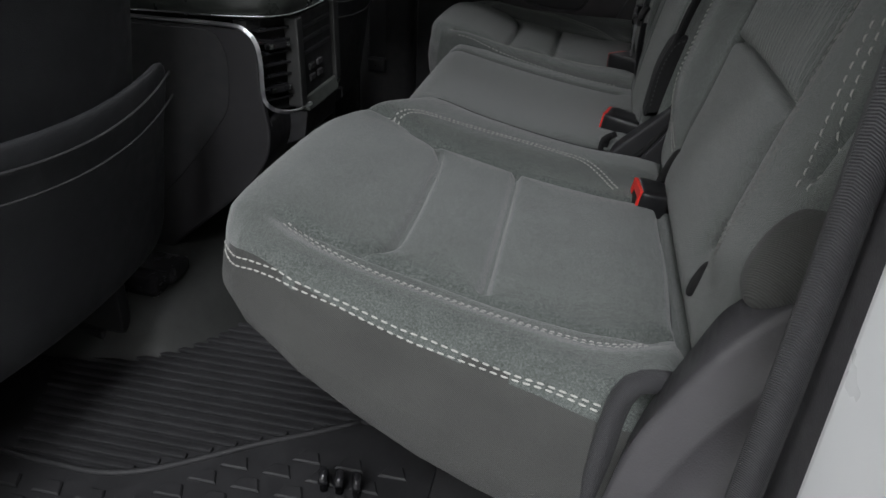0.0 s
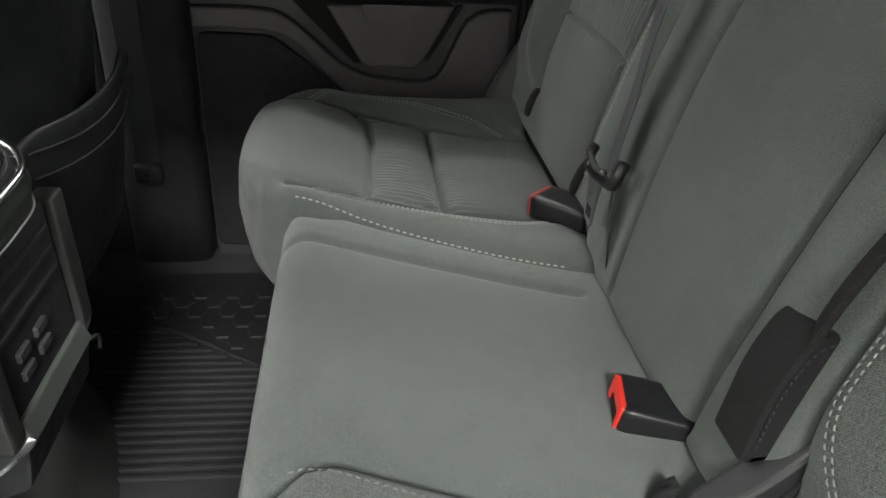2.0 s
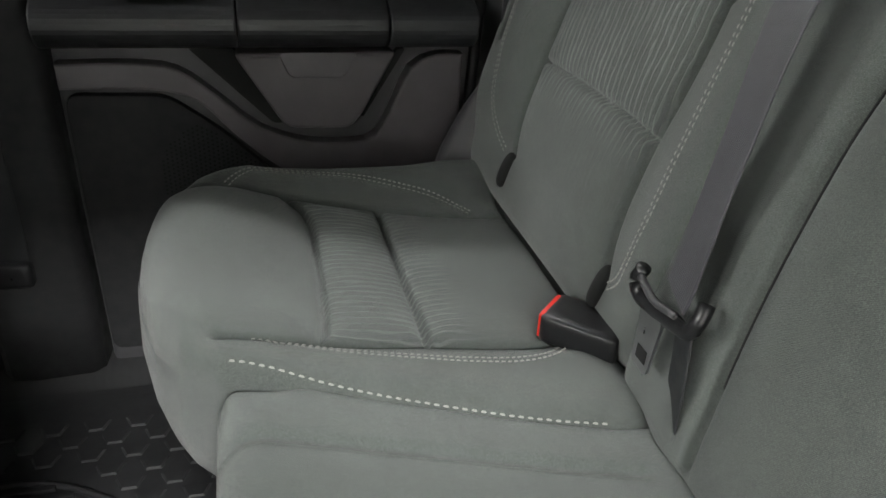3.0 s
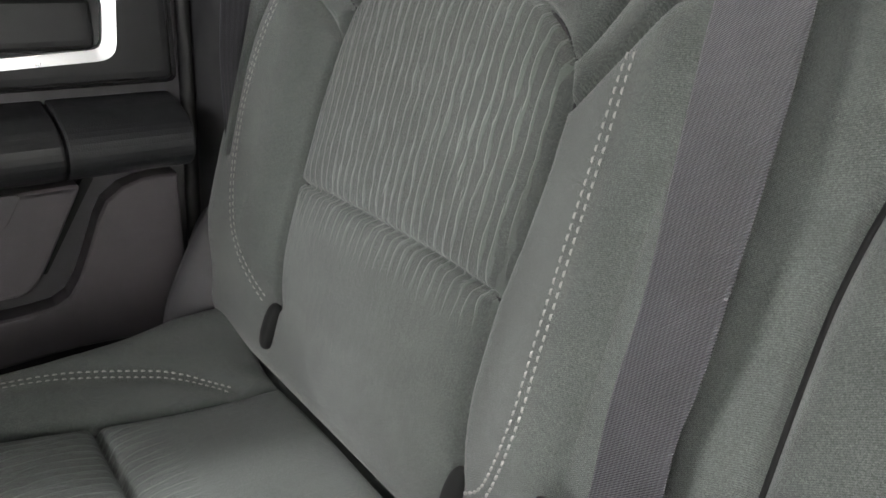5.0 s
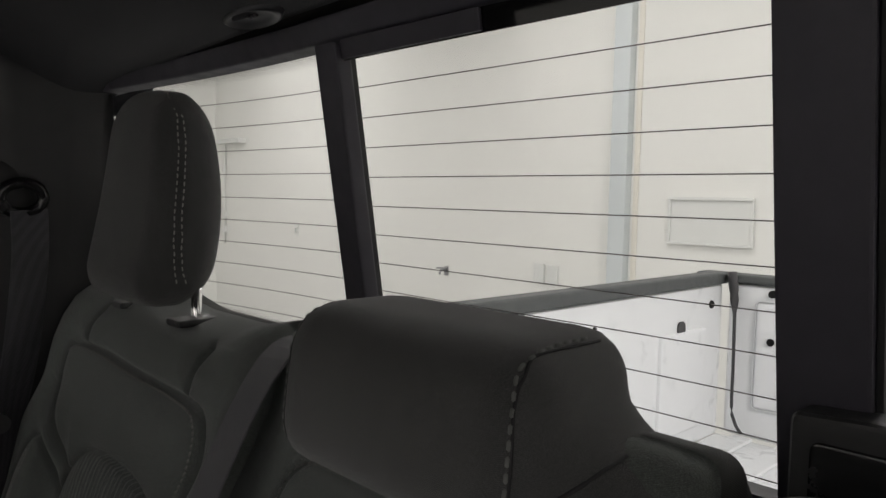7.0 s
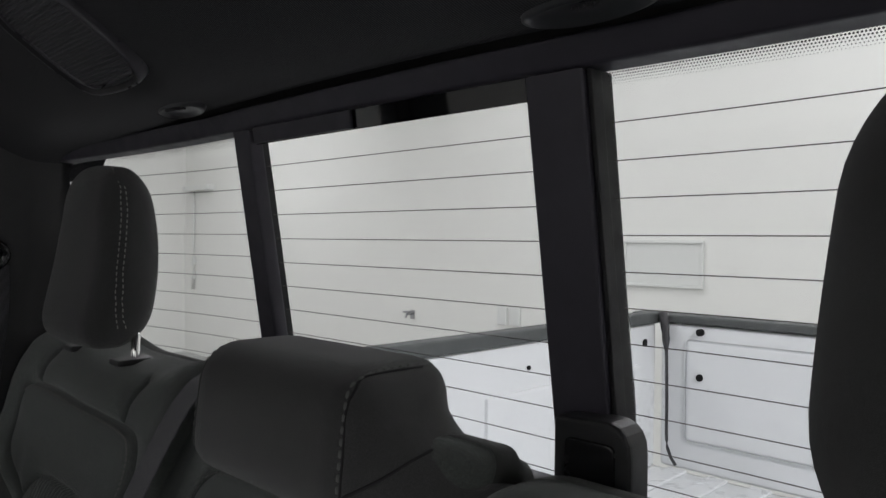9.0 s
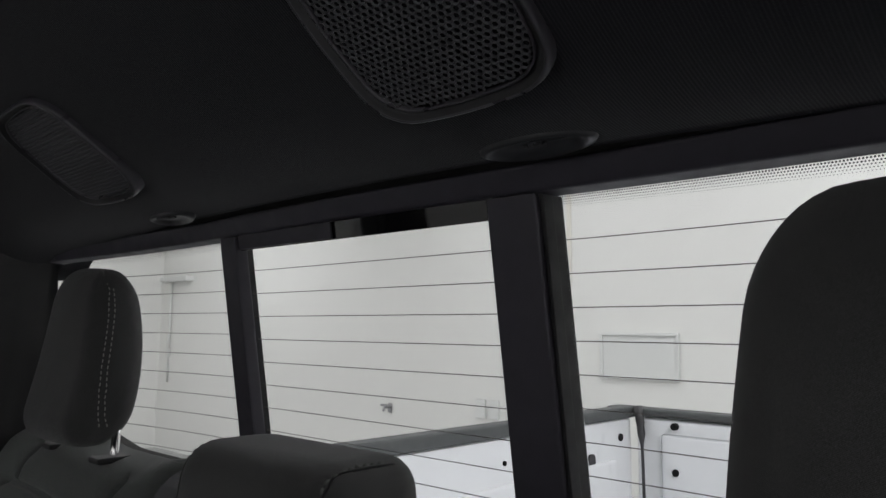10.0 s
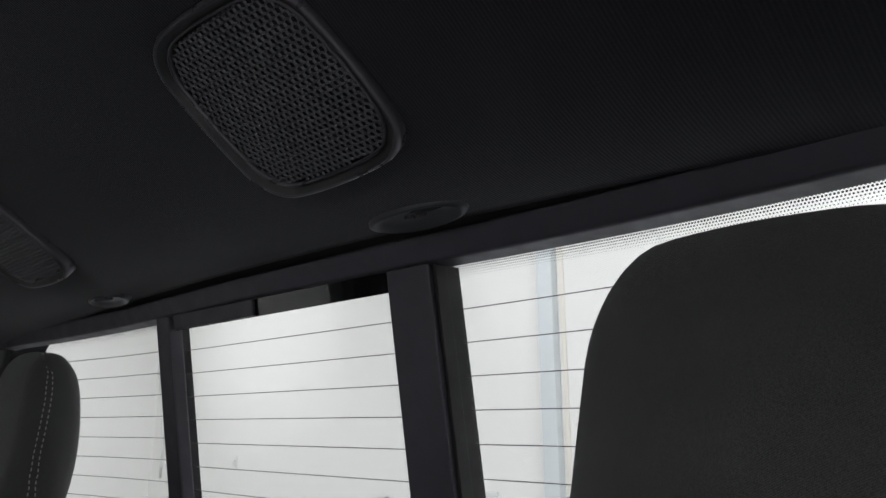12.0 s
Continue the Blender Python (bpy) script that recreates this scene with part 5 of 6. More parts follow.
mid_belt = thing("seat_belt", "grey middle seat belt hanging with its steel tongue", "seat belt", "belts")
strap(mid_belt, "webbing", [(0.395, 0.200, 0.905), (0.362, 0.202, 0.938), (0.328, 0.201, 0.944), (0.293, 0.199, 0.918), (0.232, 0.183, 0.83), (0.178, 0.160, 0.735), (0.161, 0.156, 0.65), (0.158, 0.161, 0.60), (0.148, 0.157, 0.545), (0.145, 0.158, 0.527)], [(0.1, 1, 0), (0.1, 1, 0), (0.15, 1, 0), (0.3, 1, 0.1), (0.3, 1, 0.2)])
bm = bmesh.new()
bar = smooth_line([(0.139, 0.196, 0.530), (0.137, 0.199, 0.518), (0.138, 0.192, 0.507), (0.139, 0.165, 0.508), (0.140, 0.138, 0.512), (0.139, 0.125, 0.518), (0.141, 0.121, 0.530), (0.147, 0.125, 0.540)], 0.004)
tube(bm, bar, 0.0062, 10)
part("tongue_bar", bm, M_BUCKLE, mid_belt, "black moulded belt tongue grip", smooth=True)
bm = bmesh.new()
tube(bm, smooth_line([(0.1335, 0.190, 0.526), (0.132, 0.165, 0.520), (0.133, 0.138, 0.524)], 0.006), 0.0032, 8)
part("tongue_lip", bm, M_TRIM_GREY, mid_belt, smooth=True)
bm = bmesh.new()
prism(bm, rounded([(0.151, 0.508), (0.181, 0.508), (0.180, 0.456), (0.157, 0.452)], 0.006, 3), "x", 0.134, 0.1365)
part("tongue_plate", bm, M_STEEL, mid_belt, "steel belt tongue")
part("tongue_hole", box(bmesh.new(), (0.1332, 0.160, 0.462), (0.1338, 0.174, 0.474)), M_HOLE, mid_belt)
strap(mid_belt, "lap_webbing", [(0.147, 0.141, 0.512), (0.146, 0.134, 0.47), (0.152, 0.136, 0.42), (0.165, 0.14, 0.385)], (0.3, 1, 0), label="dark folded lap webbing", mat=M_VINYL, width=0.036)

far_belt = thing("seat_belt", "grey far-side shoulder belt on its pillar ring", "seat belt", "belts")
strap(far_belt, "webbing", [(0.248, 0.714, 1.048), (0.250, 0.722, 0.98), (0.238, 0.726, 0.86), (0.222, 0.726, 0.775), (0.21, 0.726, 0.68), (0.205, 0.735, 0.50)], [(1, 0.15, 0.1), (1, 0.2, 0), (0.9, 0.4, 0), (0.6, 0.8, 0)])
bm = bmesh.new()
ring = [(0.240 + 0.026 * math.cos(g), 0.716 - 0.004 * math.sin(g), 1.064 + 0.020 * math.sin(g)) for g in np.linspace(0, 2 * math.pi, 22)]
tube(bm, ring, 0.0075, 8, caps=False)
part("guide_ring", bm, M_GLOSS, far_belt, "glossy black belt guide ring", smooth=True)
part("ring_cover", block_at((0.034, 0.014, 0.040), (0.024, 0.012, 0.026), (0.232, 0.738, 1.080)), M_TRIM, far_belt, "black ring cover", smooth=True)
bm = bmesh.new()
tube(bm, [(0.207, 0.708, 0.770), (0.207, 0.722, 0.770)], 0.013, 14)
part("stop_button", bm, M_TRIM_GREY, far_belt, "grey plastic belt stop button", smooth=False)

# black hinge cover between the driver-side seat and the bench
hinge = thing("hinge_cover", "black plastic hinge cover between the seat sections", "trim piece", at=(0.15, -0.18, 0.40))
inv = Matrix.Translation((-0.15, 0.18, -0.40))
bm = bmesh.new()
prism(bm, rounded([(0.103, 0.345), (0.109, 0.404), (0.136, 0.431), (0.166, 0.460), (0.196, 0.505), (0.245, 0.530), (0.245, 0.345)], [0.004, 0.012, 0.03, 0.03, 0.03, 0.01, 0.004], 6), "y", -0.194, -0.164, 0.005, 3)
part("cover", bm, M_TRIM, hinge).matrix_parent_inverse = inv
bm = bmesh.new()
tube(bm, smooth_line([(0.113, -0.1945, 0.366), (0.122, -0.1945, 0.386), (0.145, -0.1945, 0.406), (0.162, -0.1945, 0.428), (0.178, -0.1945, 0.452), (0.205, -0.1945, 0.490)], 0.008), 0.0035, 8)
part("groove", bm, M_HOLE, hinge, smooth=True).matrix_parent_inverse = inv
bm = bmesh.new()
prism(bm, rounded([(0.122, 0.350), (0.131, 0.377), (0.150, 0.407), (0.168, 0.433), (0.200, 0.475), (0.24, 0.48), (0.24, 0.35)], [0.003, 0.02, 0.03, 0.03, 0.02, 0.01, 0.003], 5), "y", -0.203, -0.1935, 0.0025, 2)
part("rib", bm, M_TRIM, hinge).matrix_parent_inverse = inv
bm = bmesh.new()
for y, dx in ((-0.166, 0.0), (-0.158, 0.006)):
    tube(bm, smooth_line([(0.098 + dx, y, 0.372), (0.096 + dx, y, 0.392), (0.098 + dx, y, 0.410), (0.108 + dx, y, 0.418)], 0.006), 0.0042, 8)
part("bound_edge", bm, M_CAP, hinge, "black bound cloth edge", smooth=True).matrix_parent_inverse = inv
bm = bmesh.new()
prism(bm, rounded([(0.143, 0.450), (0.150, 0.515), (0.163, 0.550), (0.182, 0.560), (0.215, 0.55), (0.215, 0.46)], [0.004, 0.03, 0.02, 0.012, 0.01, 0.004], 6), "y", -0.176, -0.132, 0.006, 3)
flap = part("cloth_flap", bm, M_CAP, hinge, "black twill cloth flap", smooth=False)
flap.matrix_parent_inverse = inv
sew = dashes(smooth_line([(0.149, -0.1765, 0.462), (0.155, -0.1765, 0.513), (0.167, -0.1765, 0.545), (0.182, -0.1765, 0.553)], 0.004), Vector((0, -1, 0)), 0.006, 0.004, 0.0018)
tagged(from_data("stitching", *sew, M_THREAD_DARK, flap), kind="stuff").matrix_parent_inverse = Matrix.Identity(4)
strap(hinge, "pull_strap", [(0.170, -0.160, 0.53), (0.182, -0.165, 0.59), (0.220, -0.168, 0.69), (0.285, -0.172, 0.86)], (0.5, 0.8, 0), 0.030, 0.005, M_CAP).matrix_parent_inverse = inv

# ---------------------------------------------------------------- roof fittings
def roof_speaker(s):
    xs, yc = 0.200, s * 0.266
    zc = float(headliner_z(xs)) - 0.001
    t = thing("roof_speaker", "black roof speaker with a pierced grille", "speaker", "roof speakers", at=(xs, yc, zc))
    t.matrix_world = pose(xs, yc, zc, 0, 34.5, 0)
    shape = rounded([(-0.072, -s * 0.070), (-0.068, s * 0.074), (0.070, s * 0.078), (0.072, -s * 0.074)], 0.032, 7)
    # the sides bow outwards a little
    fine = []
    for (x1, y1), (x2, y2) in zip(shape, shape[1:] + shape[:1]):
        k = max(1, int(math.hypot(x2 - x1, y2 - y1) / 0.008))
        fine += [(x1 + (x2 - x1) * i / k, y1 + (y2 - y1) * i / k) for i in range(k)]
    shape = []
    for x, y in fine:
        u, v = x / 0.072, y / 0.075
        shape.append((0.95 * x + 0.006 * u ** 3 * max(0.0, 1 - v * v), y + 0.006 * v ** 3 * max(0.0, 1 - u * u)))
    inner = [(x * 0.87, y * 0.87) for x, y in shape]
    n = len(shape)

    def loops(name, rings, mat, label=""):
        bm = bmesh.new()
        made = [[bm.verts.new((x * k, y * k, z)) for x, y in shape] for k, z in rings]
        for a, b in zip(made, made[1:]):
            for i in range(n):
                bm.faces.new((a[i], a[(i + 1) % n], b[(i + 1) % n], b[i]))
        part(name, bm, mat, t, label, smooth=True)
    # a satin outer bevel, a dark dished land and a thin bright lip round the grille
    loops("frame", ((1.01, 0.006), (1.002, -0.004), (0.985, -0.0085), (0.962, -0.0090), (0.955, -0.0078)), M_SPEAKER)
    loops("land", ((0.956, -0.0082), (0.93, -0.0060), (0.89, -0.0040), (0.885, 0.001)), M_TRIM)
    loops("lip", ((0.889, -0.0030), (0.886, -0.0058), (0.872, -0.0058), (0.868, -0.0020)), M_SPEAKER)
    part("backing", prism(bmesh.new(), inner, "z", 0.0035, 0.006), M_HOLE, t)
    # pierced grille: a honeycomb of thin ridges
    verts, faces = [], []

    def inside(x, y):
        c = False
        for i in range(n):
            (x1, y1), (x2, y2) = inner[i], inner[i - 1]
            if (y1 > y) != (y2 > y) and x < (x2 - x1) * (y - y1) / (y2 - y1) + x1:
                c = not c
        return c

    def ridge(p, q):
        d = (q - p).normalized()
        w = Vector((-d.y, d.x, 0)) * 0.00085
        k = len(verts)
        for v in (p, q):
            verts.extend([(v.x - w.x, v.y - w.y, -0.0022), (v.x - 0.3 * w.x, v.y - 0.3 * w.y, -0.0040), (v.x + 0.3 * w.x, v.y + 0.3 * w.y, -0.0040), (v.x + w.x, v.y + w.y, -0.0022)])
        faces.extend([(k, k + 1, k + 5, k + 4), (k + 1, k + 2, k + 6, k + 5), (k + 2, k + 3, k + 7, k + 6)])
    px, py = 0.0044, 0.0058
    for i, x in enumerate(np.arange(-0.075, 0.075, px)):
        for y in np.arange(-0.082, 0.082, py) + (py / 2 if i % 2 else 0):
            a, b = Vector((x - px / 3, y + py / 2, 0)), Vector((x + px / 3, y + py / 2, 0))
            for p, q in ((a, b), (b, Vector((x + 2 * px / 3, y, 0))), (b, Vector((x + 2 * px / 3, y + py, 0)))):
                if inside(p.x, p.y) and inside(q.x, q.y):
                    ridge(p, q)
    g = from_data("grille", verts, faces, M_GRILLE, t, "pierced black grille")
    tagged(g, kind="stuff")
    return t


roof_speaker(-1)
roof_speaker(1)


def roof_lamp(y, half, label, bars):
    x = 0.327
    z = float(headliner_z(x))
    t = thing("roof_lens", label, "lamp", "roof lenses", at=(x, y, z))
    t.matrix_world = pose(x, y, z - 0.001, 0, 12, 0)
    shape = [(0.019 * math.sin(g) * (1.0 if math.sin(g) > 0 else 0.8), half * math.cos(g)) for g in np.linspace(0, 2 * math.pi, 40, endpoint=False)]
    bm = bmesh.new()
    rings = []
    for k, zz in ((1.06, 0.003), (1.0, -0.004), (0.88, -0.0058), (0.70, -0.002), (0.3, -0.0012)):
        rings.append([bm.verts.new((px * k, py * k, zz)) for px, py in shape])
    n = len(shape)
    for a, b in zip(rings, rings[1:]):
        for i in range(n):
            bm.faces.new((a[i], a[(i + 1) % n], b[(i + 1) % n], b[i]))
    bm.faces.new(rings[-1])
    part("lens", bm, M_LAMP, t, smooth=True)
    for i in range(bars):
        bm = bmesh.new()
        box(bm, (-0.002, -0.010 + i * 0.0056, -0.0035), (0.002, -0.006 + i * 0.0056, -0.0005), 0.0006, 1)
        part("label_bar", bm, M_TRIM_GREY, t)


roof_lamp(-0.270, 0.050, "smoky moulded lens with small lettering on the headliner", 4)
roof_lamp(0.276, 0.046, "small grey oval button on the headliner", 3)

# ---------------------------------------------------------------- far door


def far_door():
    t = thing("door_1", "closed far rear door with black trim and armrest", "car door", kind="structure", at=(0.0, DOOR_Y, 0.4))
    inv = Matrix.Translation((0, -DOOR_Y, -0.4))

    def put(name, bm, mat, label="", smooth=False, parent=t):
        ob = part(name, bm, mat, parent, label, smooth)
        if parent is t:
            ob.matrix_parent_inverse = inv
        return ob
    # main inner skin
    bm = bmesh.new()
    prism(bm, rounded([(-0.395, 0.02), (0.11, 0.02), (0.190, 0.30), (0.195, 0.84), (-0.40, 0.85)], 0.02, 3), "y", DOOR_Y, DOOR_Y + 0.05, 0.006, 2)
    put("inner_panel", bm, M_TRIM_GREY)
    # upper roll along the window
    bm = bmesh.new()
    prism(bm, rounded([(DOOR_Y + 0.05, 0.79), (DOOR_Y - 0.012, 0.80), (DOOR_Y - 0.018, 0.835), (DOOR_Y + 0.012, 0.858), (DOOR_Y + 0.05, 0.858)], 0.012, 4), "x", -0.40, 0.190)
    put("window_ledge", bm, M_TRIM)
    # armrest: long pad with two joints
    for x0, x1 in ((-0.40, -0.158), (-0.1555, 0.0435), (0.046, 0.172)):
        bm = bmesh.new()
        prism(bm, rounded([(DOOR_Y + 0.02, 0.552), (DOOR_Y - 0.055, 0.556), (DOOR_Y - 0.078, 0.578), (DOOR_Y - 0.074, 0.606), (DOOR_Y - 0.040, 0.622), (DOOR_Y + 0.02, 0.632)], 0.014, 4), "x", x0, x1, 0.003, 2)
        put("armrest", bm, M_TRIM if x0 < 0 else M_VINYL, "black padded armrest section", smooth=False)
    # window switch on the armrest
    put("switch_panel", box(bmesh.new(), (-0.30, DOOR_Y - 0.060, 0.621), (-0.20, DOOR_Y - 0.020, 0.628), 0.003, 2), M_GLOSS)
    put("switch", box(bmesh.new(), (-0.262, DOOR_Y - 0.052, 0.627), (-0.236, DOOR_Y - 0.028, 0.634), 0.003, 2), M_SATIN)
    # pull handle piece below the armrest
    bm = bmesh.new()
    prism(bm, rounded([(-0.165, 0.545), (-0.098, 0.437), (-0.005, 0.435), (0.012, 0.455), (0.062, 0.548)], [0.01, 0.018, 0.018, 0.018, 0.01], 5), "y", DOOR_Y - 0.040, DOOR_Y + 0.01, 0.006, 3)
    put("pocket_front", bm, M_DOOR, "charcoal moulded pocket front")
    bm = bmesh.new()
    prism(bm, rounded([(-0.105, 0.548), (-0.090, 0.512), (-0.015, 0.512), (0.006, 0.548)], 0.010, 4), "y", DOOR_Y - 0.044, DOOR_Y - 0.039, 0.0015, 2)
    put("pull_cup", bm, M_DOOR)
    # near-black strips paint the shadow along both edges of the pocket front
    bm = bmesh.new()
    prism(bm, rounded([(-0.225, 0.548), (-0.115, 0.437), (-0.100, 0.437), (-0.165, 0.548)], 0.006, 4), "y", DOOR_Y - 0.012, DOOR_Y + 0.004)
    put("pocket_shadow_gap", bm, M_HOLE)
    bm = bmesh.new()
    prism(bm, rounded([(0.068, 0.545), (0.012, 0.448), (0.018, 0.442), (0.080, 0.545)], 0.004, 4), "y", DOOR_Y - 0.012, DOOR_Y + 0.004)
    put("pocket_shadow_gap", bm, M_HOLE)
    # sweeping lower moulding
    upper = smooth_line([(-0.392, 0.530), (-0.30, 0.531), (-0.24, 0.522), (-0.19, 0.484), (-0.135, 0.436), (-0.07, 0.412), (0.0, 0.408), (0.035, 0.418), (0.058, 0.46), (0.085, 0.52), (0.125, 0.540), (0.165, 0.540)], 0.02)
    lower = smooth_line([(0.165, 0.33), (0.11, 0.345), (0.03, 0.352), (-0.06, 0.352), (-0.11, 0.372), (-0.17, 0.425), (-0.215, 0.474), (-0.255, 0.490), (-0.31, 0.495), (-0.392, 0.495)], 0.02)
    bm = bmesh.new()
    prism(bm, [tuple(p) for p in upper] + [tuple(p) for p in lower], "y", DOOR_Y - 0.028, DOOR_Y + 0.004, 0.006, 3)
    put("lower_moulding", bm, M_DOOR, "charcoal sweeping door moulding")
    bm = bmesh.new()
    prism(bm, rounded([(-0.39, 0.485), (-0.26, 0.482), (-0.19, 0.43), (-0.12, 0.36), (-0.12, 0.06), (-0.39, 0.06)], 0.02, 4), "y", DOOR_Y - 0.014, DOOR_Y + 0.004, 0.003, 2)
    put("speaker_panel", bm, M_SOFT, "black lower speaker panel")
    verts, faces = [], []
    for i in range(26):
        for j in range(22):
            x, z = -0.275 + 0.0065 * i, 0.30 + 0.0065 * j + (0.00325 if i % 2 else 0)
            if (x + 0.20) ** 2 + (z - 0.36) ** 2 > 0.0064 or z > 0.47 - 0.85 * max(0.0, x + 0.25):
                continue
            k = len(verts)
            verts += [(x + 0.0018 * math.cos(q * math.pi / 3), DOOR_Y - 0.0145, z + 0.0018 * math.sin(q * math.pi / 3)) for q in range(6)]
            faces.append(tuple(range(k, k + 6)))
    ob = from_data("speaker_holes", verts, faces, M_HOLE, t, smooth=False)
    ob.matrix_parent_inverse = inv
    tagged(ob, kind="stuff")
    # release handle in its bright bezel
    bm = bmesh.new()
    outer = rounded([(-0.06, 0.660), (0.117, 0.668), (0.124, 0.742), (-0.05, 0.744)], 0.018, 6)
    inner = rounded([(-0.05, 0.671), (0.104, 0.679), (0.110, 0.731), (-0.042, 0.733)], 0.012, 6)
    va = [[bm.verts.new((x, y, z)) for x, z in pts] for pts, y in ((outer, DOOR_Y + 0.0), (outer, DOOR_Y - 0.018), (inner, DOOR_Y - 0.016), (inner, DOOR_Y + 0.0))]
    k = len(outer)
    for a, b in zip(va, va[1:]):
        for i in range(k):
            bm.faces.new((a[i], a[(i + 1) % k], b[(i + 1) % k], b[i]))
    put("handle_bezel", bm, M_SATIN, "bright satin chrome bezel", smooth=False)
    put("release_handle", box(bmesh.new(), (-0.035, DOOR_Y - 0.012, 0.678), (0.100, DOOR_Y + 0.002, 0.728), 0.010, 3), M_TRIM, "black door release handle")
    put("upper_insert", box(bmesh.new(), (-0.38, DOOR_Y - 0.006, 0.640), (0.180, DOOR_Y + 0.002, 0.785), 0.012, 3), M_TRIM)
    bm = bmesh.new()
    line = smooth_line([(-0.38, DOOR_Y - 0.008, 0.79), (-0.1, DOOR_Y - 0.009, 0.79), (0.06, DOOR_Y - 0.009, 0.785), (0.12, DOOR_Y - 0.009, 0.775), (0.18, DOOR_Y - 0.008, 0.776)], 0.03)
    tube(bm, line, 0.003, 6)
    put("crease", bm, M_SEAL, smooth=True)
    # window glass and its frame
    ob = put("pane", box(bmesh.new(), (-0.38, DOOR_Y + 0.025, 0.85), (0.18, DOOR_Y + 0.029, 1.22)), M_GLASS)
    ob.visible_shadow = False
    for x0, x1 in ((0.135, 0.190), (-0.42, -0.37)):
        bm = bmesh.new()
        prism(bm, [(DOOR_Y + 0.06, 0.855), (DOOR_Y - 0.006, 0.855), (DOOR_Y - 0.06, 1.23), (DOOR_Y + 0.0, 1.23)], "x", x0, x1, 0.005, 2)
        put("window_frame", bm, M_TRIM)
    put("outer_skin", box(bmesh.new(), (-0.40, DOOR_Y + 0.06, 0.02), (0.20, DOOR_Y + 0.075, 0.85), 0.004, 1), M_WHITE)
    return t


far_door()
# door-opening seal on the far rear pillar
for s in (1, -1):
    bm = bmesh.new()
    tube(bm, smooth_line([(0.163 if s < 0 else 0.176, s * 0.822, 0.20), (0.168 if s < 0 else 0.184, s * 0.826, 0.40), (0.174 if s < 0 else 0.192, s * 0.826, 0.62), (0.180 if s < 0 else 0.194, s * 0.815, 0.86), (0.180, s * 0.775, 1.10), (0.170, s * 0.745, 1.21)], 0.02), 0.0085, 10)
    tagged(part("door_seal", bm, M_FUZZ if s < 0 else M_SEAL, smooth=True), "black cloth-covered door seal along the pillar" if s < 0 else "black rubber door seal along the pillar", "seal", kind="structure")

# B pillar on the far side with its belt
bm = bmesh.new()
rows = []
for z in np.linspace(0.02, 1.25, 10):
    y = 0.80 - 0.06 * max(0.0, z - 0.6)
    rows.append([bm.verts.new(p) for p in ((-0.40, 0.87, z), (-0.405, y + 0.015, z), (-0.42, y, z), (-0.50, y - 0.006, z), (-0.54, y, z), (-0.555, y + 0.02, z), (-0.56, 0.87, z))])
for a, b in zip(rows, rows[1:]):
    for i in range(7):
        bm.faces.new((a[i], a[(i + 1) % 7], b[(i + 1) % 7], b[i]))
bm.faces.new(rows[0])
bm.faces.new(rows[-1][::-1])
tagged(part("pillar_trim", bm, M_SOFT, smooth=True), "black moulded middle pillar trim", "trim", kind="structure")
pb = thing("seat_belt", "front passenger belt running down the middle pillar", "seat belt", "belts", at=(-0.495, 0.78, 0.2))
strap(pb, "webbing", [(0.0, -0.03, 0.95), (0.0, 0.004, 0.40), (0.0, 0.012, 0.06), (0.0, 0.012, 0.03)], (1, 0, 0), mat=M_VINYL)
part("anchor", block_at((0.026, 0.012, 0.020), (0.008, 0.008, 0.010), (0.0, 0.006, 0.03)), M_BUCKLE, pb, "black belt anchor cover", smooth=True)

for s in (1, -1):
    slab("front_door_panel", *((( -1.6, 0.83, 0.0), (-0.56, 0.88, 0.84)) if s > 0 else ((-1.6, -0.88, 0.0), (-0.62, -0.83, 0.84))), M_TRIM, "black front door inner panel", "door", 0.01)
slab("pillar_near", (-0.62, -0.88, 0.0), (-0.50, -0.80, 1.30), M_TRIM, "black middle pillar trim by the open door", "trim", 0.02)
slab("door_sill", (-0.60, -0.90, -0.05), (0.18, -0.74, 0.045), M_TRIM, "black scuffed door sill trim", "trim", 0.012)

# ---------------------------------------------------------------- near door opening
body = thing("pillar_near_body", "white painted body side behind the open door", "body panel", kind="structure", at=(0.2, -0.88, 0.4))
bm = bmesh.new()
prism(bm, rounded([(-0.022, -0.35), (-0.026, 0.95), (0.40, 0.95), (0.40, -0.35)], 0.01, 3), "y", -0.08, 0.02, 0.008, 3)
part("body_side", bm, M_WHITE, body)
bm = bmesh.new()
prism(bm, rounded([(-0.020, -0.35), (-0.014, 0.95), (0.03, 0.95), (0.03, -0.35)], 0.006, 3), "y", 0.022, 0.065, 0.006, 3)
part("inner_flange", bm, M_TRIM_GREY, body, "grey plastic flange strip")
bm = bmesh.new()
tube(bm, [(-0.038, -0.06, -0.02), (-0.055, -0.06, -0.02), (-0.06, -0.06, 0.0), (-0.055, -0.06, 0.02), (-0.038, -0.06, 0.02)], 0.006, 8)
part("striker", bm, M_STEEL, body, "steel door striker", smooth=True)


def lerp_rail(a, b, k):
    return [tuple(u + (v - u) * k for u, v in zip(p, q)) for p, q in zip(a, b)]


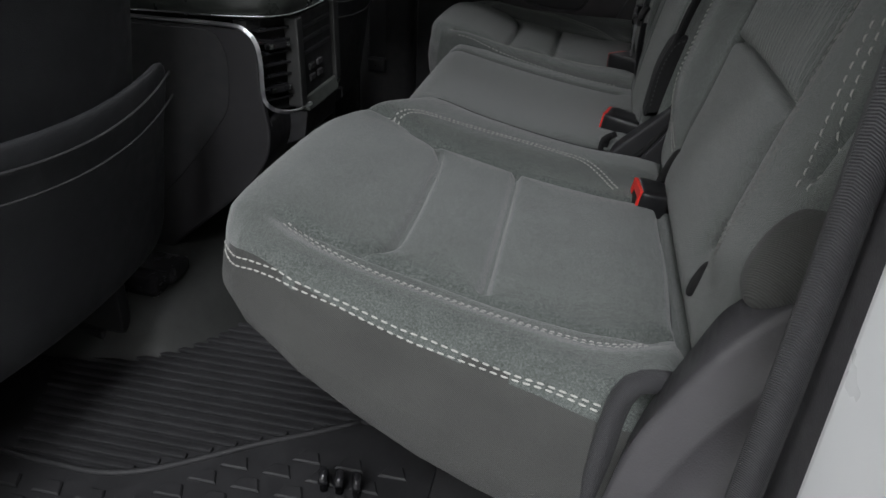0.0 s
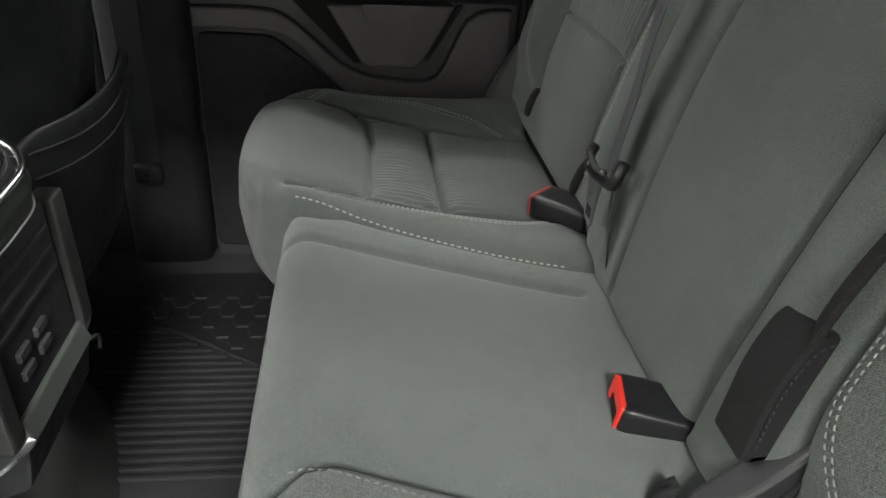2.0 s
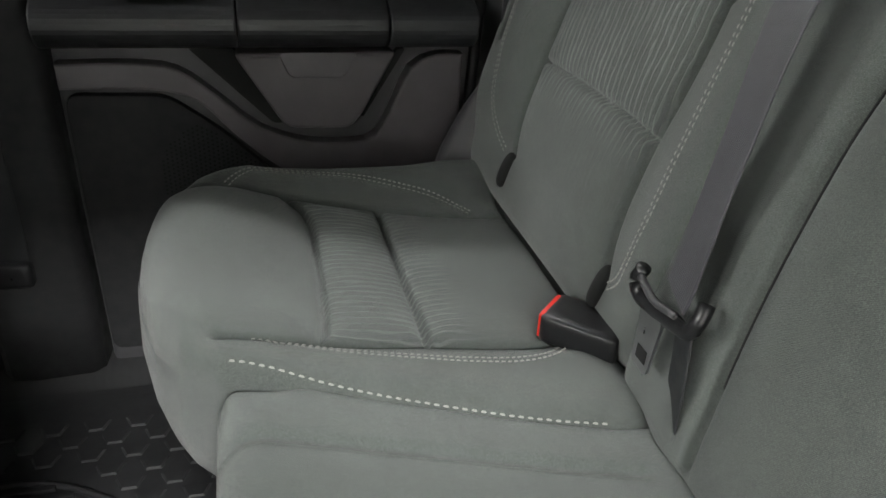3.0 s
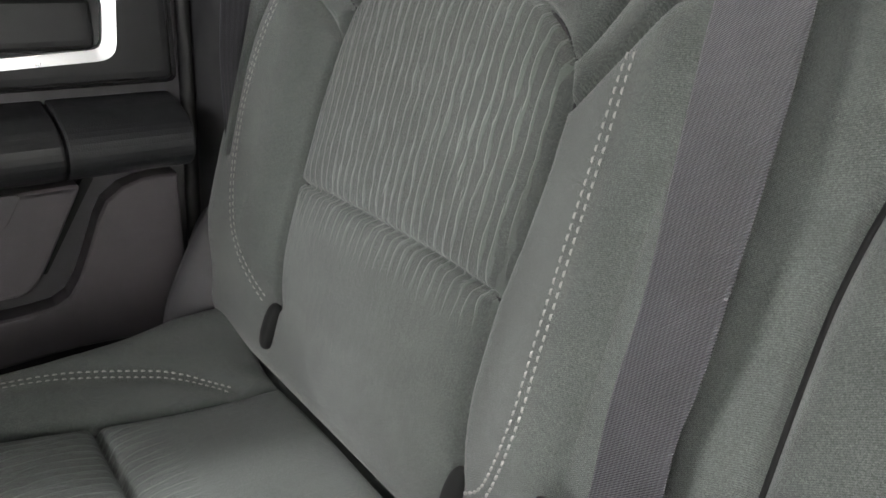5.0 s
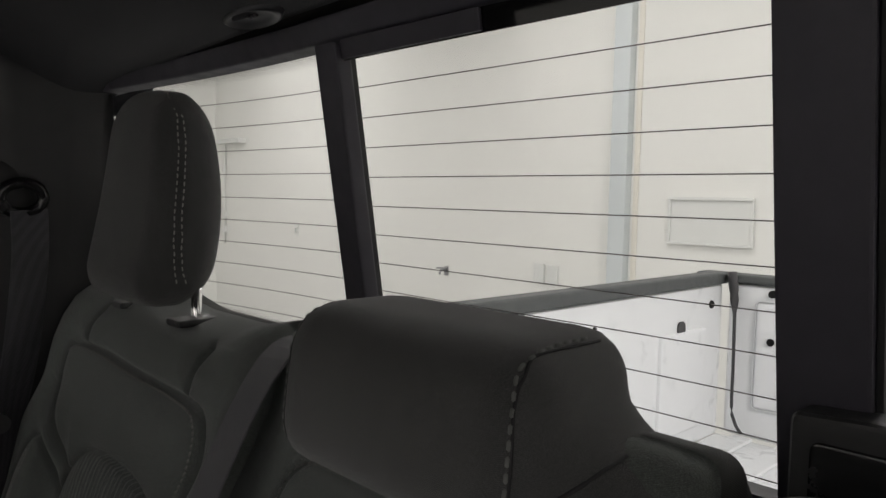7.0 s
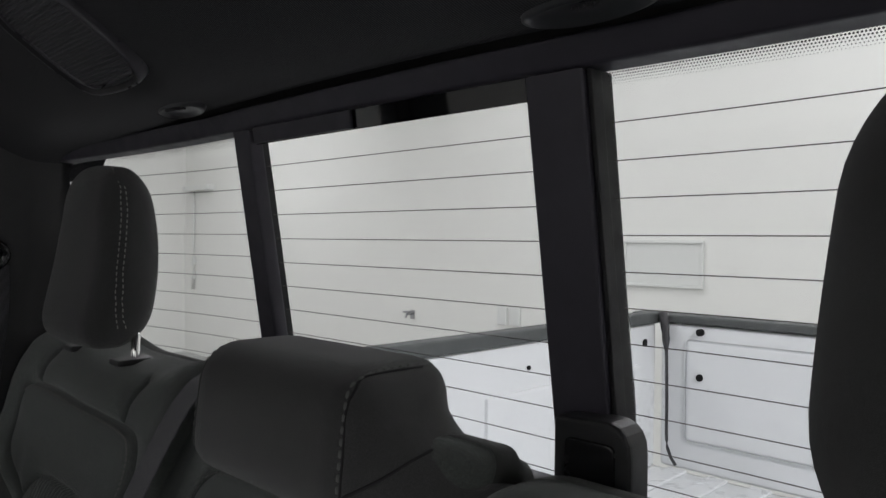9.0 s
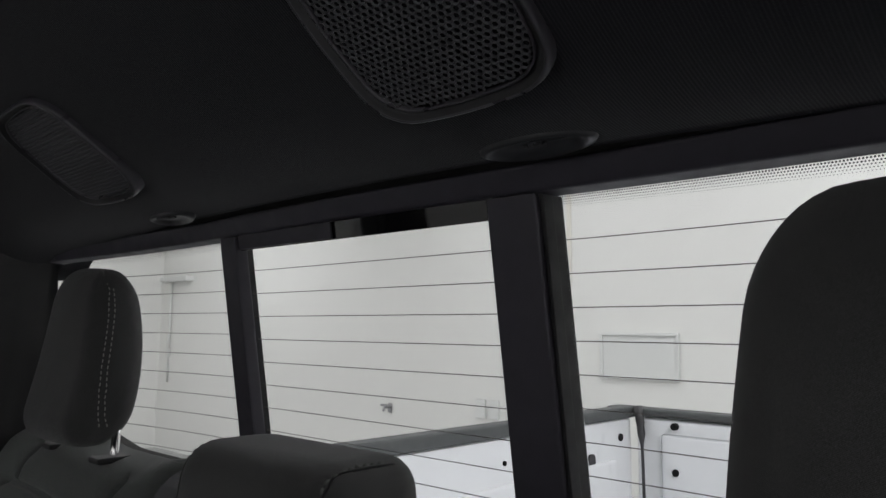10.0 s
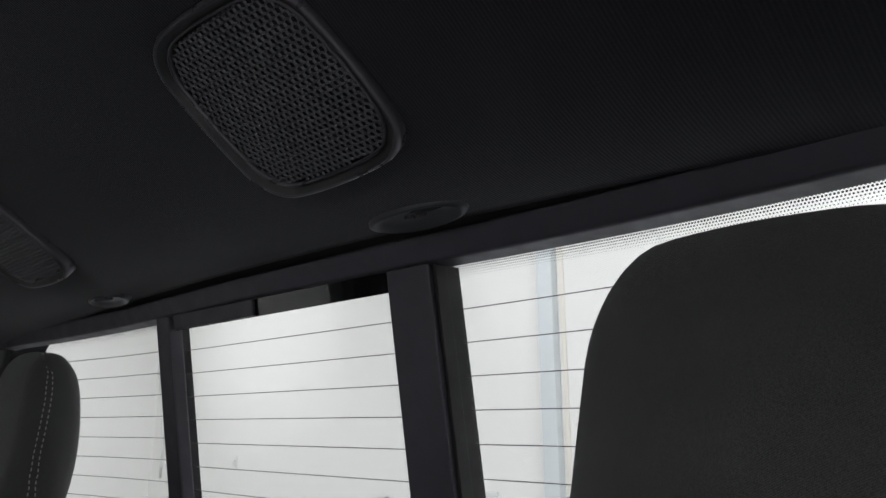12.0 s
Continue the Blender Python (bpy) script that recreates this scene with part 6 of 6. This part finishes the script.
def side_trim(s):
    """The moulded panel that sweeps from the sill up beside the seat: an inner face, a ridge and an outer face."""
    inner = [(0.230, 0.715, 0.535), (0.201, 0.722, 0.528), (0.178, 0.722, 0.514), (0.163, 0.722, 0.500), (0.151, 0.722, 0.471), (0.136, 0.722, 0.431), (0.125, 0.722, 0.394), (0.117, 0.722, 0.337), (0.110, 0.720, 0.26)]
    crest = [(0.230, 0.748, 0.538), (0.200, 0.750, 0.530), (0.182, 0.752, 0.516), (0.168, 0.752, 0.498), (0.152, 0.752, 0.473), (0.134, 0.752, 0.438), (0.121, 0.752, 0.408), (0.110, 0.752, 0.358), (0.100, 0.752, 0.268)]
    under = [(0.232, 0.764, 0.500), (0.204, 0.764, 0.493), (0.188, 0.764, 0.478), (0.174, 0.764, 0.458), (0.158, 0.764, 0.432), (0.142, 0.764, 0.398), (0.130, 0.764, 0.368), (0.119, 0.764, 0.323), (0.108, 0.764, 0.248)]
    outer = [(0.215, 0.806, 0.500), (0.195, 0.808, 0.490), (0.182, 0.810, 0.472), (0.174, 0.812, 0.452), (0.166, 0.812, 0.425), (0.158, 0.812, 0.392), (0.150, 0.812, 0.360), (0.142, 0.812, 0.32), (0.132, 0.812, 0.25)]
    low_in = [(0.26, 0.705, z - 0.10) for _, _, z in inner]
    low_out = [(0.26, 0.815, z - 0.10) for _, _, z in outer]
    rails = [smooth_line(r, 0.006) for r in (low_in, inner, lerp_rail(inner, crest, 0.82), crest, lerp_rail(crest, under, 0.22), under, lerp_rail(under, outer, 0.12), outer, low_out)]
    n = 40
    grid = []
    for r in rails:
        u = np.linspace(0, 1, len(r))
        grid.append(np.array([[np.interp(v, u, r[:, k]) for k in range(3)] for v in np.linspace(0, 1, n)]))
    # a rounded section through the rails
    section = []
    for i in range(n):
        section.append(np.array([g[i] for g in grid]))
    m = 9
    verts = []
    for line in section:
        for p in line:
            verts.append((p[0], s * p[1], p[2]))
    faces = [(i * m + j, i * m + j + 1, (i + 1) * m + j + 1, (i + 1) * m + j) for i in range(n - 1) for j in range(m - 1)]
    return tagged(from_data("side_moulding", verts, faces, M_TRIM_GREY), "black plastic moulding sweeping up beside the seat", "trim", kind="structure")


side_trim(-1)
side_trim(1)
cap = thing("seat_side_cap", "dark padded cloth cap on the seat's outer shoulder", "trim piece", at=(0.207, -0.722, 0.540))
part("cap", block((0.036, 0.026, 0.038), (0.030, 0.024, 0.034), 14, lambda q: Vector((q.x + 0.35 * q.z, q.y, q.z))), M_SIDE, cap, smooth=True)
binding = thing("cushion_binding", "dark cloth binding down the cushion's rear edge", "trim piece", at=(0.113, -0.722, 0.40))
bm = bmesh.new()
tube(bm, smooth_line([(0.030, 0.010, 0.030), (0.012, 0.002, 0.034), (0.0, 0.0, 0.020), (-0.006, 0.001, -0.03), (-0.009, 0.008, -0.09), (-0.012, 0.02, -0.15)], 0.008), 0.0085, 10)
part("binding", bm, M_FUZZ, binding, smooth=True)

# ---------------------------------------------------------------- floor mats


def floor_mat(s):
    """Outer part studded, inner part ribbed, parted by a bent bead."""
    t = thing("floor_mat", "black ribbed rubber floor mat with studs by the door", "floor mat", "mats", at=(-0.42, s * 0.50, 0.03))
    w = lambda x, y: (x + 0.42, s * (y - 0.50))  # noqa: E731
    arc_y, arc_x = [0.12, 0.20, 0.258, 0.295, 0.318, 0.345, 0.36], [-0.44, -0.455, -0.486, -0.530, -0.58, -0.67, -0.71]
    bead = [(-0.64, 0.545), (-0.595, 0.554), (-0.531, 0.557), (-0.469, 0.557), (-0.414, 0.540), (-0.355, 0.503), (-0.301, 0.465), (-0.239, 0.428), (-0.18, 0.39)]
    outline = [w(*p) for p in ((-0.71, 0.735), (-0.06, 0.735), (-0.06, 0.15), (-0.40, 0.15), (-0.455, 0.20), (-0.486, 0.258), (-0.53, 0.295), (-0.58, 0.318), (-0.71, 0.345))]
    part("sheet", prism(bmesh.new(), outline, "z", 0.001, 0.011), M_RUBBER, t)
    bm = bmesh.new()
    for k in range(20):
        y = 0.215 + 0.0172 * k
        x0 = max(float(np.interp(y, arc_y, arc_x)) + 0.016, -0.665 + 0.006 * max(0, k - 8))
        x1 = -0.10 if y < 0.40 else float(np.interp(y, [0.40, 0.428, 0.465, 0.503, 0.540], [-0.19, -0.25, -0.312, -0.37, -0.43]))
        if x1 - x0 < 0.05:
            continue
        a, b = w(x0, y), w(x1, y)
        box(bm, (a[0], a[1] - 0.0046, 0.010), (b[0], a[1] + 0.0046, 0.0165), 0.0022, 2)
    part("ribs", bm, M_RUBBER, t)
    bm = bmesh.new()
    tube(bm, [(*w(*p), 0.0125) for p in smooth_line(bead, 0.015)], 0.0048, 8)
    part("bead", bm, M_RUBBER, t, smooth=True)
    bm = bmesh.new()
    for j in range(7):
        for i in range(12):
            x, y = -0.625 + 0.0572 * i + 0.0286 * (j % 2), 0.470 + 0.0305 * j
            if x > -0.10 or y < float(np.interp(x, [p[0] for p in bead], [p[1] for p in bead])) + 0.022:
                continue
            (cx, cy) = w(x, y)
            prism(bm, [(cx - 0.019, cy + s * 0.010), (cx + 0.019, cy + s * 0.010), (cx + 0.010, cy - s * 0.010), (cx - 0.010, cy - s * 0.010)], "z", 0.010, 0.0155, 0.002, 1)
    part("studs", bm, M_RUBBER, t)
    return t


floor_mat(-1)
floor_mat(1)

hook = thing("cargo_hook", "black plastic hooks under the seat edge", "hook", at=(-0.168, -0.515, 0.045))
for dx in (-0.02, 0.0, 0.022):
    bm = bmesh.new()
    tube(bm, [(dx, 0.0, -0.012), (dx, 0.0, 0.03), (dx + 0.006, -0.012, 0.042), (dx + 0.008, -0.026, 0.034)], 0.0055, 8)
    part("prong", bm, M_GLOSS, hook, smooth=True)

# ---------------------------------------------------------------- front seats


def front_seat(s):
    t = thing("front_seat", "black front seat back with stitched map pocket", "car seat", "front seats", at=(-0.52, s * 0.48, 0.25))
    hx, hy, hz = 0.075, 0.245, 0.375

    def warp(q):
        k = (q.z + hz) / (2 * hz)
        return Vector((q.x + 0.30 * k * k * 0.5 - 0.03 * (q.y / hy) ** 2, q.y * (1.0 - 0.18 * max(0.0, 1 - 3 * k) ** 2 - 0.12 * max(0.0, k - 0.7)), q.z))
    bm = block((hx, hy, hz), (0.055, 0.07, 0.09), 14, warp)
    bmesh.ops.translate(bm, vec=(-0.06, 0, 0.405), verts=bm.verts)
    part("backrest", bm, M_VINYL, t, "black vinyl seat back", smooth=True)

    def wpocket(q):
        k = (q.z + 0.385) / 0.80
        return Vector((q.x + 0.15 * k * k - 0.035 * (q.y / hy) ** 2, q.y, q.z + 0.022 * (q.y / hy) ** 2 * (q.z > 0)))
    bm = block((0.011, 0.215, 0.13), (0.010, 0.05, 0.05), 12, wpocket)
    bmesh.ops.translate(bm, vec=(0.008, 0, 0.105), verts=bm.verts)
    pocket = part("map_pocket", bm, M_VINYL, t, "black vinyl map pocket", smooth=True)
    bm = bmesh.new()
    line = []
    for y in np.linspace(-0.20, 0.20, 30):
        q = wpocket(Vector((0.0115, y, 0.108)))
        line.append((q.x + 0.008, y, q.z + 0.105 - 0.006 * math.cos(math.pi * y / 0.4)))
    tube(bm, line, 0.0018, 8)
    part("pocket_piping", bm, M_THREAD_DARK, pocket, smooth=True)
    bm = bmesh.new()
    tube(bm, [(x + 0.0005, y, z - 0.030) for x, y, z in line], 0.0014, 8)
    part("pocket_seam", bm, M_THREAD_DARK, pocket, smooth=True)
    bm = block((0.22, 0.235, 0.06), (0.05, 0.05, 0.04), 10)
    bmesh.ops.translate(bm, vec=(-0.28, 0, 0.06), verts=bm.verts)
    part("cushion", bm, M_VINYL, t, smooth=True)
    for dy in (-0.16, 0.16):
        bm = bmesh.new()
        box(bm, (-0.42, dy - 0.02, -0.20), (-0.08, dy + 0.02, -0.165), 0.005, 2)
        box(bm, (-0.40, dy - 0.012, -0.17), (-0.05, dy + 0.012, 0.03), 0.005, 2)
        part("seat_rail", bm, M_TRIM, t)
    bm = bmesh.new()
    box(bm, (-0.085, -s * 0.235 - 0.035, -0.135), (-0.02, -s * 0.235 + 0.035, -0.100), 0.01, 3)
    box(bm, (-0.07, -s * 0.25 - 0.03, -0.12), (-0.005, -s * 0.25 + 0.03, -0.095), 0.008, 3)
    part("rail_cover", bm, M_GLOSS, t, "glossy black rail end cover")
    return t


front_seat(-1)
front_seat(1)

# ---------------------------------------------------------------- centre console


def console():
    t = thing("centre_console", "black centre console with rear vents and chrome trim", "console", at=(-0.40, 0, 0.13))
    inv = Matrix.Translation((0.40, 0, -0.13))

    def put(name, bm, mat, label="", smooth=False, parent=t):
        ob = part(name, bm, mat, parent, label, smooth)
        if parent is t:
            ob.matrix_parent_inverse = inv
        return ob
    # body: a core cut away behind the vents between two full side walls
    bm = bmesh.new()
    prism(bm, rounded([(-1.3, 0.12), (-0.60, 0.12), (-0.565, 0.150), (-0.497, 0.208), (-0.436, 0.262), (-0.402, 0.318), (-0.400, 0.372), (-0.450, 0.373), (-0.450, 0.505), (-1.3, 0.505)], [0.01, 0.03, 0.03, 0.05, 0.05, 0.03, 0.008, 0.003, 0.006, 0.01], 5), "y", -0.1245, 0.1245)
    for a, b in ((-0.1365, -0.1245), (0.1245, 0.1365)):
        prism(bm, rounded([(-1.3, 0.12), (-0.60, 0.12), (-0.570, 0.150), (-0.500, 0.208), (-0.440, 0.258), (-0.405, 0.310), (-0.398, 0.350), (-0.404, 0.385), (-0.410, 0.420), (-0.410, 0.490), (-0.430, 0.510), (-1.3, 0.510)], [0.01, 0.03, 0.03, 0.05, 0.05, 0.03, 0.02, 0.02, 0.02, 0.02, 0.01, 0.01], 4), "y", a, b, 0.004, 3)
    put("body", bm, M_CONSOLE)
    for s in (-1, 1):
        bm = bmesh.new()
        a, b = sorted((s * 0.135, s * 0.1382))
        prism(bm, rounded([(-0.90, 0.14), (-0.64, 0.18), (-0.551, 0.272), (-0.504, 0.329), (-0.463, 0.384), (-0.457, 0.440), (-0.459, 0.475), (-0.474, 0.503), (-0.90, 0.503)], 0.02, 5), "y", a, b, 0.0012, 2)
        put("side_inset", bm, M_SOFT)
    bm = bmesh.new()
    box(bm, (-1.25, -0.15, 0.50), (-0.67, 0.15, 0.60), 0.03, 4)
    put("armrest_lid", bm, M_VINYL, "black padded console lid")
    # chrome edging of the rear face
    for s in (-1, 1):
        bm = bmesh.new()
        line = smooth_line([(-0.72, s * 0.139, 0.513), (-0.55, s * 0.139, 0.513), (-0.45, s * 0.139, 0.512), (-0.424, s * 0.138, 0.505), (-0.411, s * 0.136, 0.488), (-0.407, s * 0.134, 0.46), (-0.407, s * 0.134, 0.415), (-0.402, s * 0.131, 0.396), (-0.390, s * 0.118, 0.384), (-0.376, s * 0.095, 0.379), (-0.364, s * 0.070, 0.380), (-0.360, s * 0.060, 0.384)], 0.008)
        if s > 0:
            line = smooth_line([(-0.376, 0.122, 0.455), (-0.375, 0.122, 0.43), (-0.375, 0.122, 0.40), (-0.375, 0.121, 0.375), (-0.380, 0.118, 0.360)], 0.008)
        ribbon(bm, line, Vector((0.75, -s * 0.6, 0.3)), 0.0062 if s < 0 else 0.0035, 0.003)
        put("chrome_trim", bm, M_SATIN, "bright chrome edging", smooth=False)
    # solid block, coloured near black to paint the shade inside the vents
    bm = bmesh.new()
    prism(bm, [(-0.449, -0.1250), (-0.430, -0.1250), (-0.405, -0.08), (-0.392, -0.055), (-0.386, 0.0), (-0.386, 0.08), (-0.400, 0.122), (-0.449, 0.1250)], "z", 0.3725, 0.519, 0.003, 2)
    put("vent_shade_block", bm, M_HOLE)
    rx = lambda z: -0.381 - 0.02 * (z - 0.37)  # noqa: E731
    # vertical struts
    for y, w in ((-0.062, 0.011), (0.105, 0.012)):
        bm = bmesh.new()
        prism(bm, rounded([(rx(0.36) + 0.012, 0.378), (rx(0.52) + 0.012, 0.516), (rx(0.52) - 0.01, 0.516), (rx(0.36) - 0.012, 0.378)], 0.004, 3), "y", y - w, y + w, 0.003, 2)
        put("strut", bm, M_STRUT)
    # vent vanes and tabs
    for k in range(7):
        z = 0.398 + 0.0175 * k
        put("vane", prism(bmesh.new(), [(-0.43, -0.122), (-0.411, -0.122), (-0.384, -0.075), (-0.43, -0.075)], "z", z - 0.0018, z + 0.0018, 0.0006, 1), M_GLOSS)
    for z in (0.414, 0.480):
        bm = bmesh.new()
        box(bm, (-0.004, -0.019, -0.005), (0.009, 0.019, 0.005), 0.003, 2, m=pose(-0.397, -0.098, z, 0, 0, -30))
        tab = put("vent_tab", bm, M_GLOSS, "grey vent tab with a chrome end")
        bm = bmesh.new()
        box(bm, (0.004, -0.0195, -0.0045), (0.0105, -0.011, 0.0045), 0.002, 2, m=pose(-0.397, -0.098, z, 0, 0, -30))
        put("chrome_end", bm, M_CHROME, parent=tab)
        bm = bmesh.new()
        box(bm, (0.004, 0.013, -0.0040), (0.0102, 0.0195, 0.0040), 0.002, 2, m=pose(-0.397, -0.098, z, 0, 0, -30))
        put("chrome_end", bm, M_CHROME, parent=tab)
    # socket panel
    bm = bmesh.new()
    prism(bm, rounded([(rx(0.385) + 0.006, 0.385), (rx(0.515) + 0.004, 0.515), (rx(0.515) - 0.01, 0.515), (rx(0.385) - 0.01, 0.385)], 0.003, 3), "y", -0.048, 0.090, 0.002, 2)
    put("socket_panel", bm, M_SOFT)
    for k in range(2):
        for j in range(2):
            z, y = 0.412 + 0.018 * j, -0.010 + 0.035 * k
            put("socket", box(bmesh.new(), (rx(z) + 0.004, y - 0.011, z - 0.005), (rx(z) + 0.009, y + 0.011, z + 0.005), 0.0015, 1), M_TRIM_GREY, "grey USB socket")
    for z in (0.455, 0.475, 0.495):
        put("slot_line", box(bmesh.new(), (rx(z) + 0.003, -0.040, z - 0.003), (rx(z) + 0.0075, 0.082, z + 0.003), 0.001, 1), M_TRIM)
    put("lower_shelf", prism(bmesh.new(), rounded([(rx(0.36) + 0.016, 0.366), (rx(0.38) + 0.010, 0.388), (rx(0.38) - 0.01, 0.388), (rx(0.36) - 0.01, 0.366)], 0.003, 3), "y", -0.050, 0.094, 0.003, 2), M_SHELF)
    put("lower_door", prism(bmesh.new(), rounded([(-0.370, 0.366), (-0.378, 0.318), (-0.42, 0.30), (-0.42, 0.366)], 0.006, 3), "y", -0.05, 0.10, 0.003, 2), M_TRIM)
    bm = bmesh.new()
    tube(bm, smooth_line([(-0.366, 0.106, 0.345), (-0.364, 0.104, 0.362), (-0.368, 0.085, 0.368)], 0.006), 0.0022, 8)
    put("hook_edge", bm, M_CHROME, "thin chrome edge", smooth=True)
    # deep cup-holder tray in a broad lip
    outer = [(-0.66, -0.150), (-0.45, -0.145), (-0.394, -0.127), (-0.373, -0.100), (-0.366, -0.06), (-0.365, 0.0), (-0.368, 0.06), (-0.393, 0.104), (-0.432, 0.136), (-0.495, 0.148), (-0.66, 0.150)]
    inner = [(-0.645, -0.126), (-0.46, -0.121), (-0.414, -0.106), (-0.396, -0.082), (-0.391, -0.05), (-0.390, 0.0), (-0.392, 0.056), (-0.402, 0.088), (-0.424, 0.122), (-0.497, 0.134), (-0.645, 0.134)]
    outer, inner = rounded(outer, 0.02, 4), rounded(inner, 0.02, 4)

    def loft(name, rings, mat, label="", smooth=False):
        bm = bmesh.new()
        loops = [[bm.verts.new((x, y, z)) for x, y in pts] for pts, z in rings]
        k = len(loops[0])
        for a, b in zip(loops, loops[1:]):
            for i in range(k):
                bm.faces.new((a[i], a[(i + 1) % k], b[(i + 1) % k], b[i]))
        return put(name, bm, mat, label, smooth)
    shrunk = lambda f, d: [(x - d, y * f) for x, y in outer]  # noqa: E731
    loft("tray_lip", [(shrunk(0.86, 0.045), 0.514), (shrunk(0.92, 0.020), 0.520), (shrunk(0.985, 0.003), 0.527), (outer, 0.545), (shrunk(0.985, 0.003), 0.556)], M_LIP, "dark grained tray lip", True)
    loft("tray_rim", [(shrunk(0.965, 0.006), 0.559), (shrunk(0.93, 0.012), 0.560), ([(x + 0.004, y * 1.02) for x, y in inner], 0.556), (inner, 0.548)], M_GLOSS, "glossy black tray rim", True)
    loft("tray_well", [(inner, 0.550), ([(x - 0.006, y * 0.97) for x, y in inner], 0.515), ([(x - 0.012, y * 0.92) for x, y in inner], 0.508), ([(-0.52 + (x + 0.52) * 0.02, y * 0.02) for x, y in inner], 0.507)], M_GLOSS, "dark tray well")
    for x, y in ((-0.455, -0.04), (-0.52, 0.06)):
        bm = bmesh.new()
        tube(bm, [(x + 0.038 * math.cos(g), y + 0.038 * math.sin(g), 0.517) for g in np.linspace(0, 2 * math.pi, 26)], 0.004, 8, caps=False)
        tube(bm, [(x + 0.038 * math.cos(g), y + 0.038 * math.sin(g), 0.531) for g in np.linspace(0.6, 2.4, 12)], 0.003, 8)
        put("cup_ring", bm, M_TRIM, "dark cup ring", smooth=True)
    bm = bmesh.new()
    tube(bm, [(x - 0.004, y * 0.978, 0.5585) for x, y in outer], 0.0034, 8, caps=False)
    put("tray_chrome", bm, M_CHROME, "thin chrome line", smooth=True)
    bm = bmesh.new()
    tube(bm, [(x - 0.002, y * 0.99, 0.5255) for x, y in outer if x > -0.5], 0.0009, 6)
    put("lip_line", bm, M_SATIN, "fine bright line", smooth=True)
    return t


console()
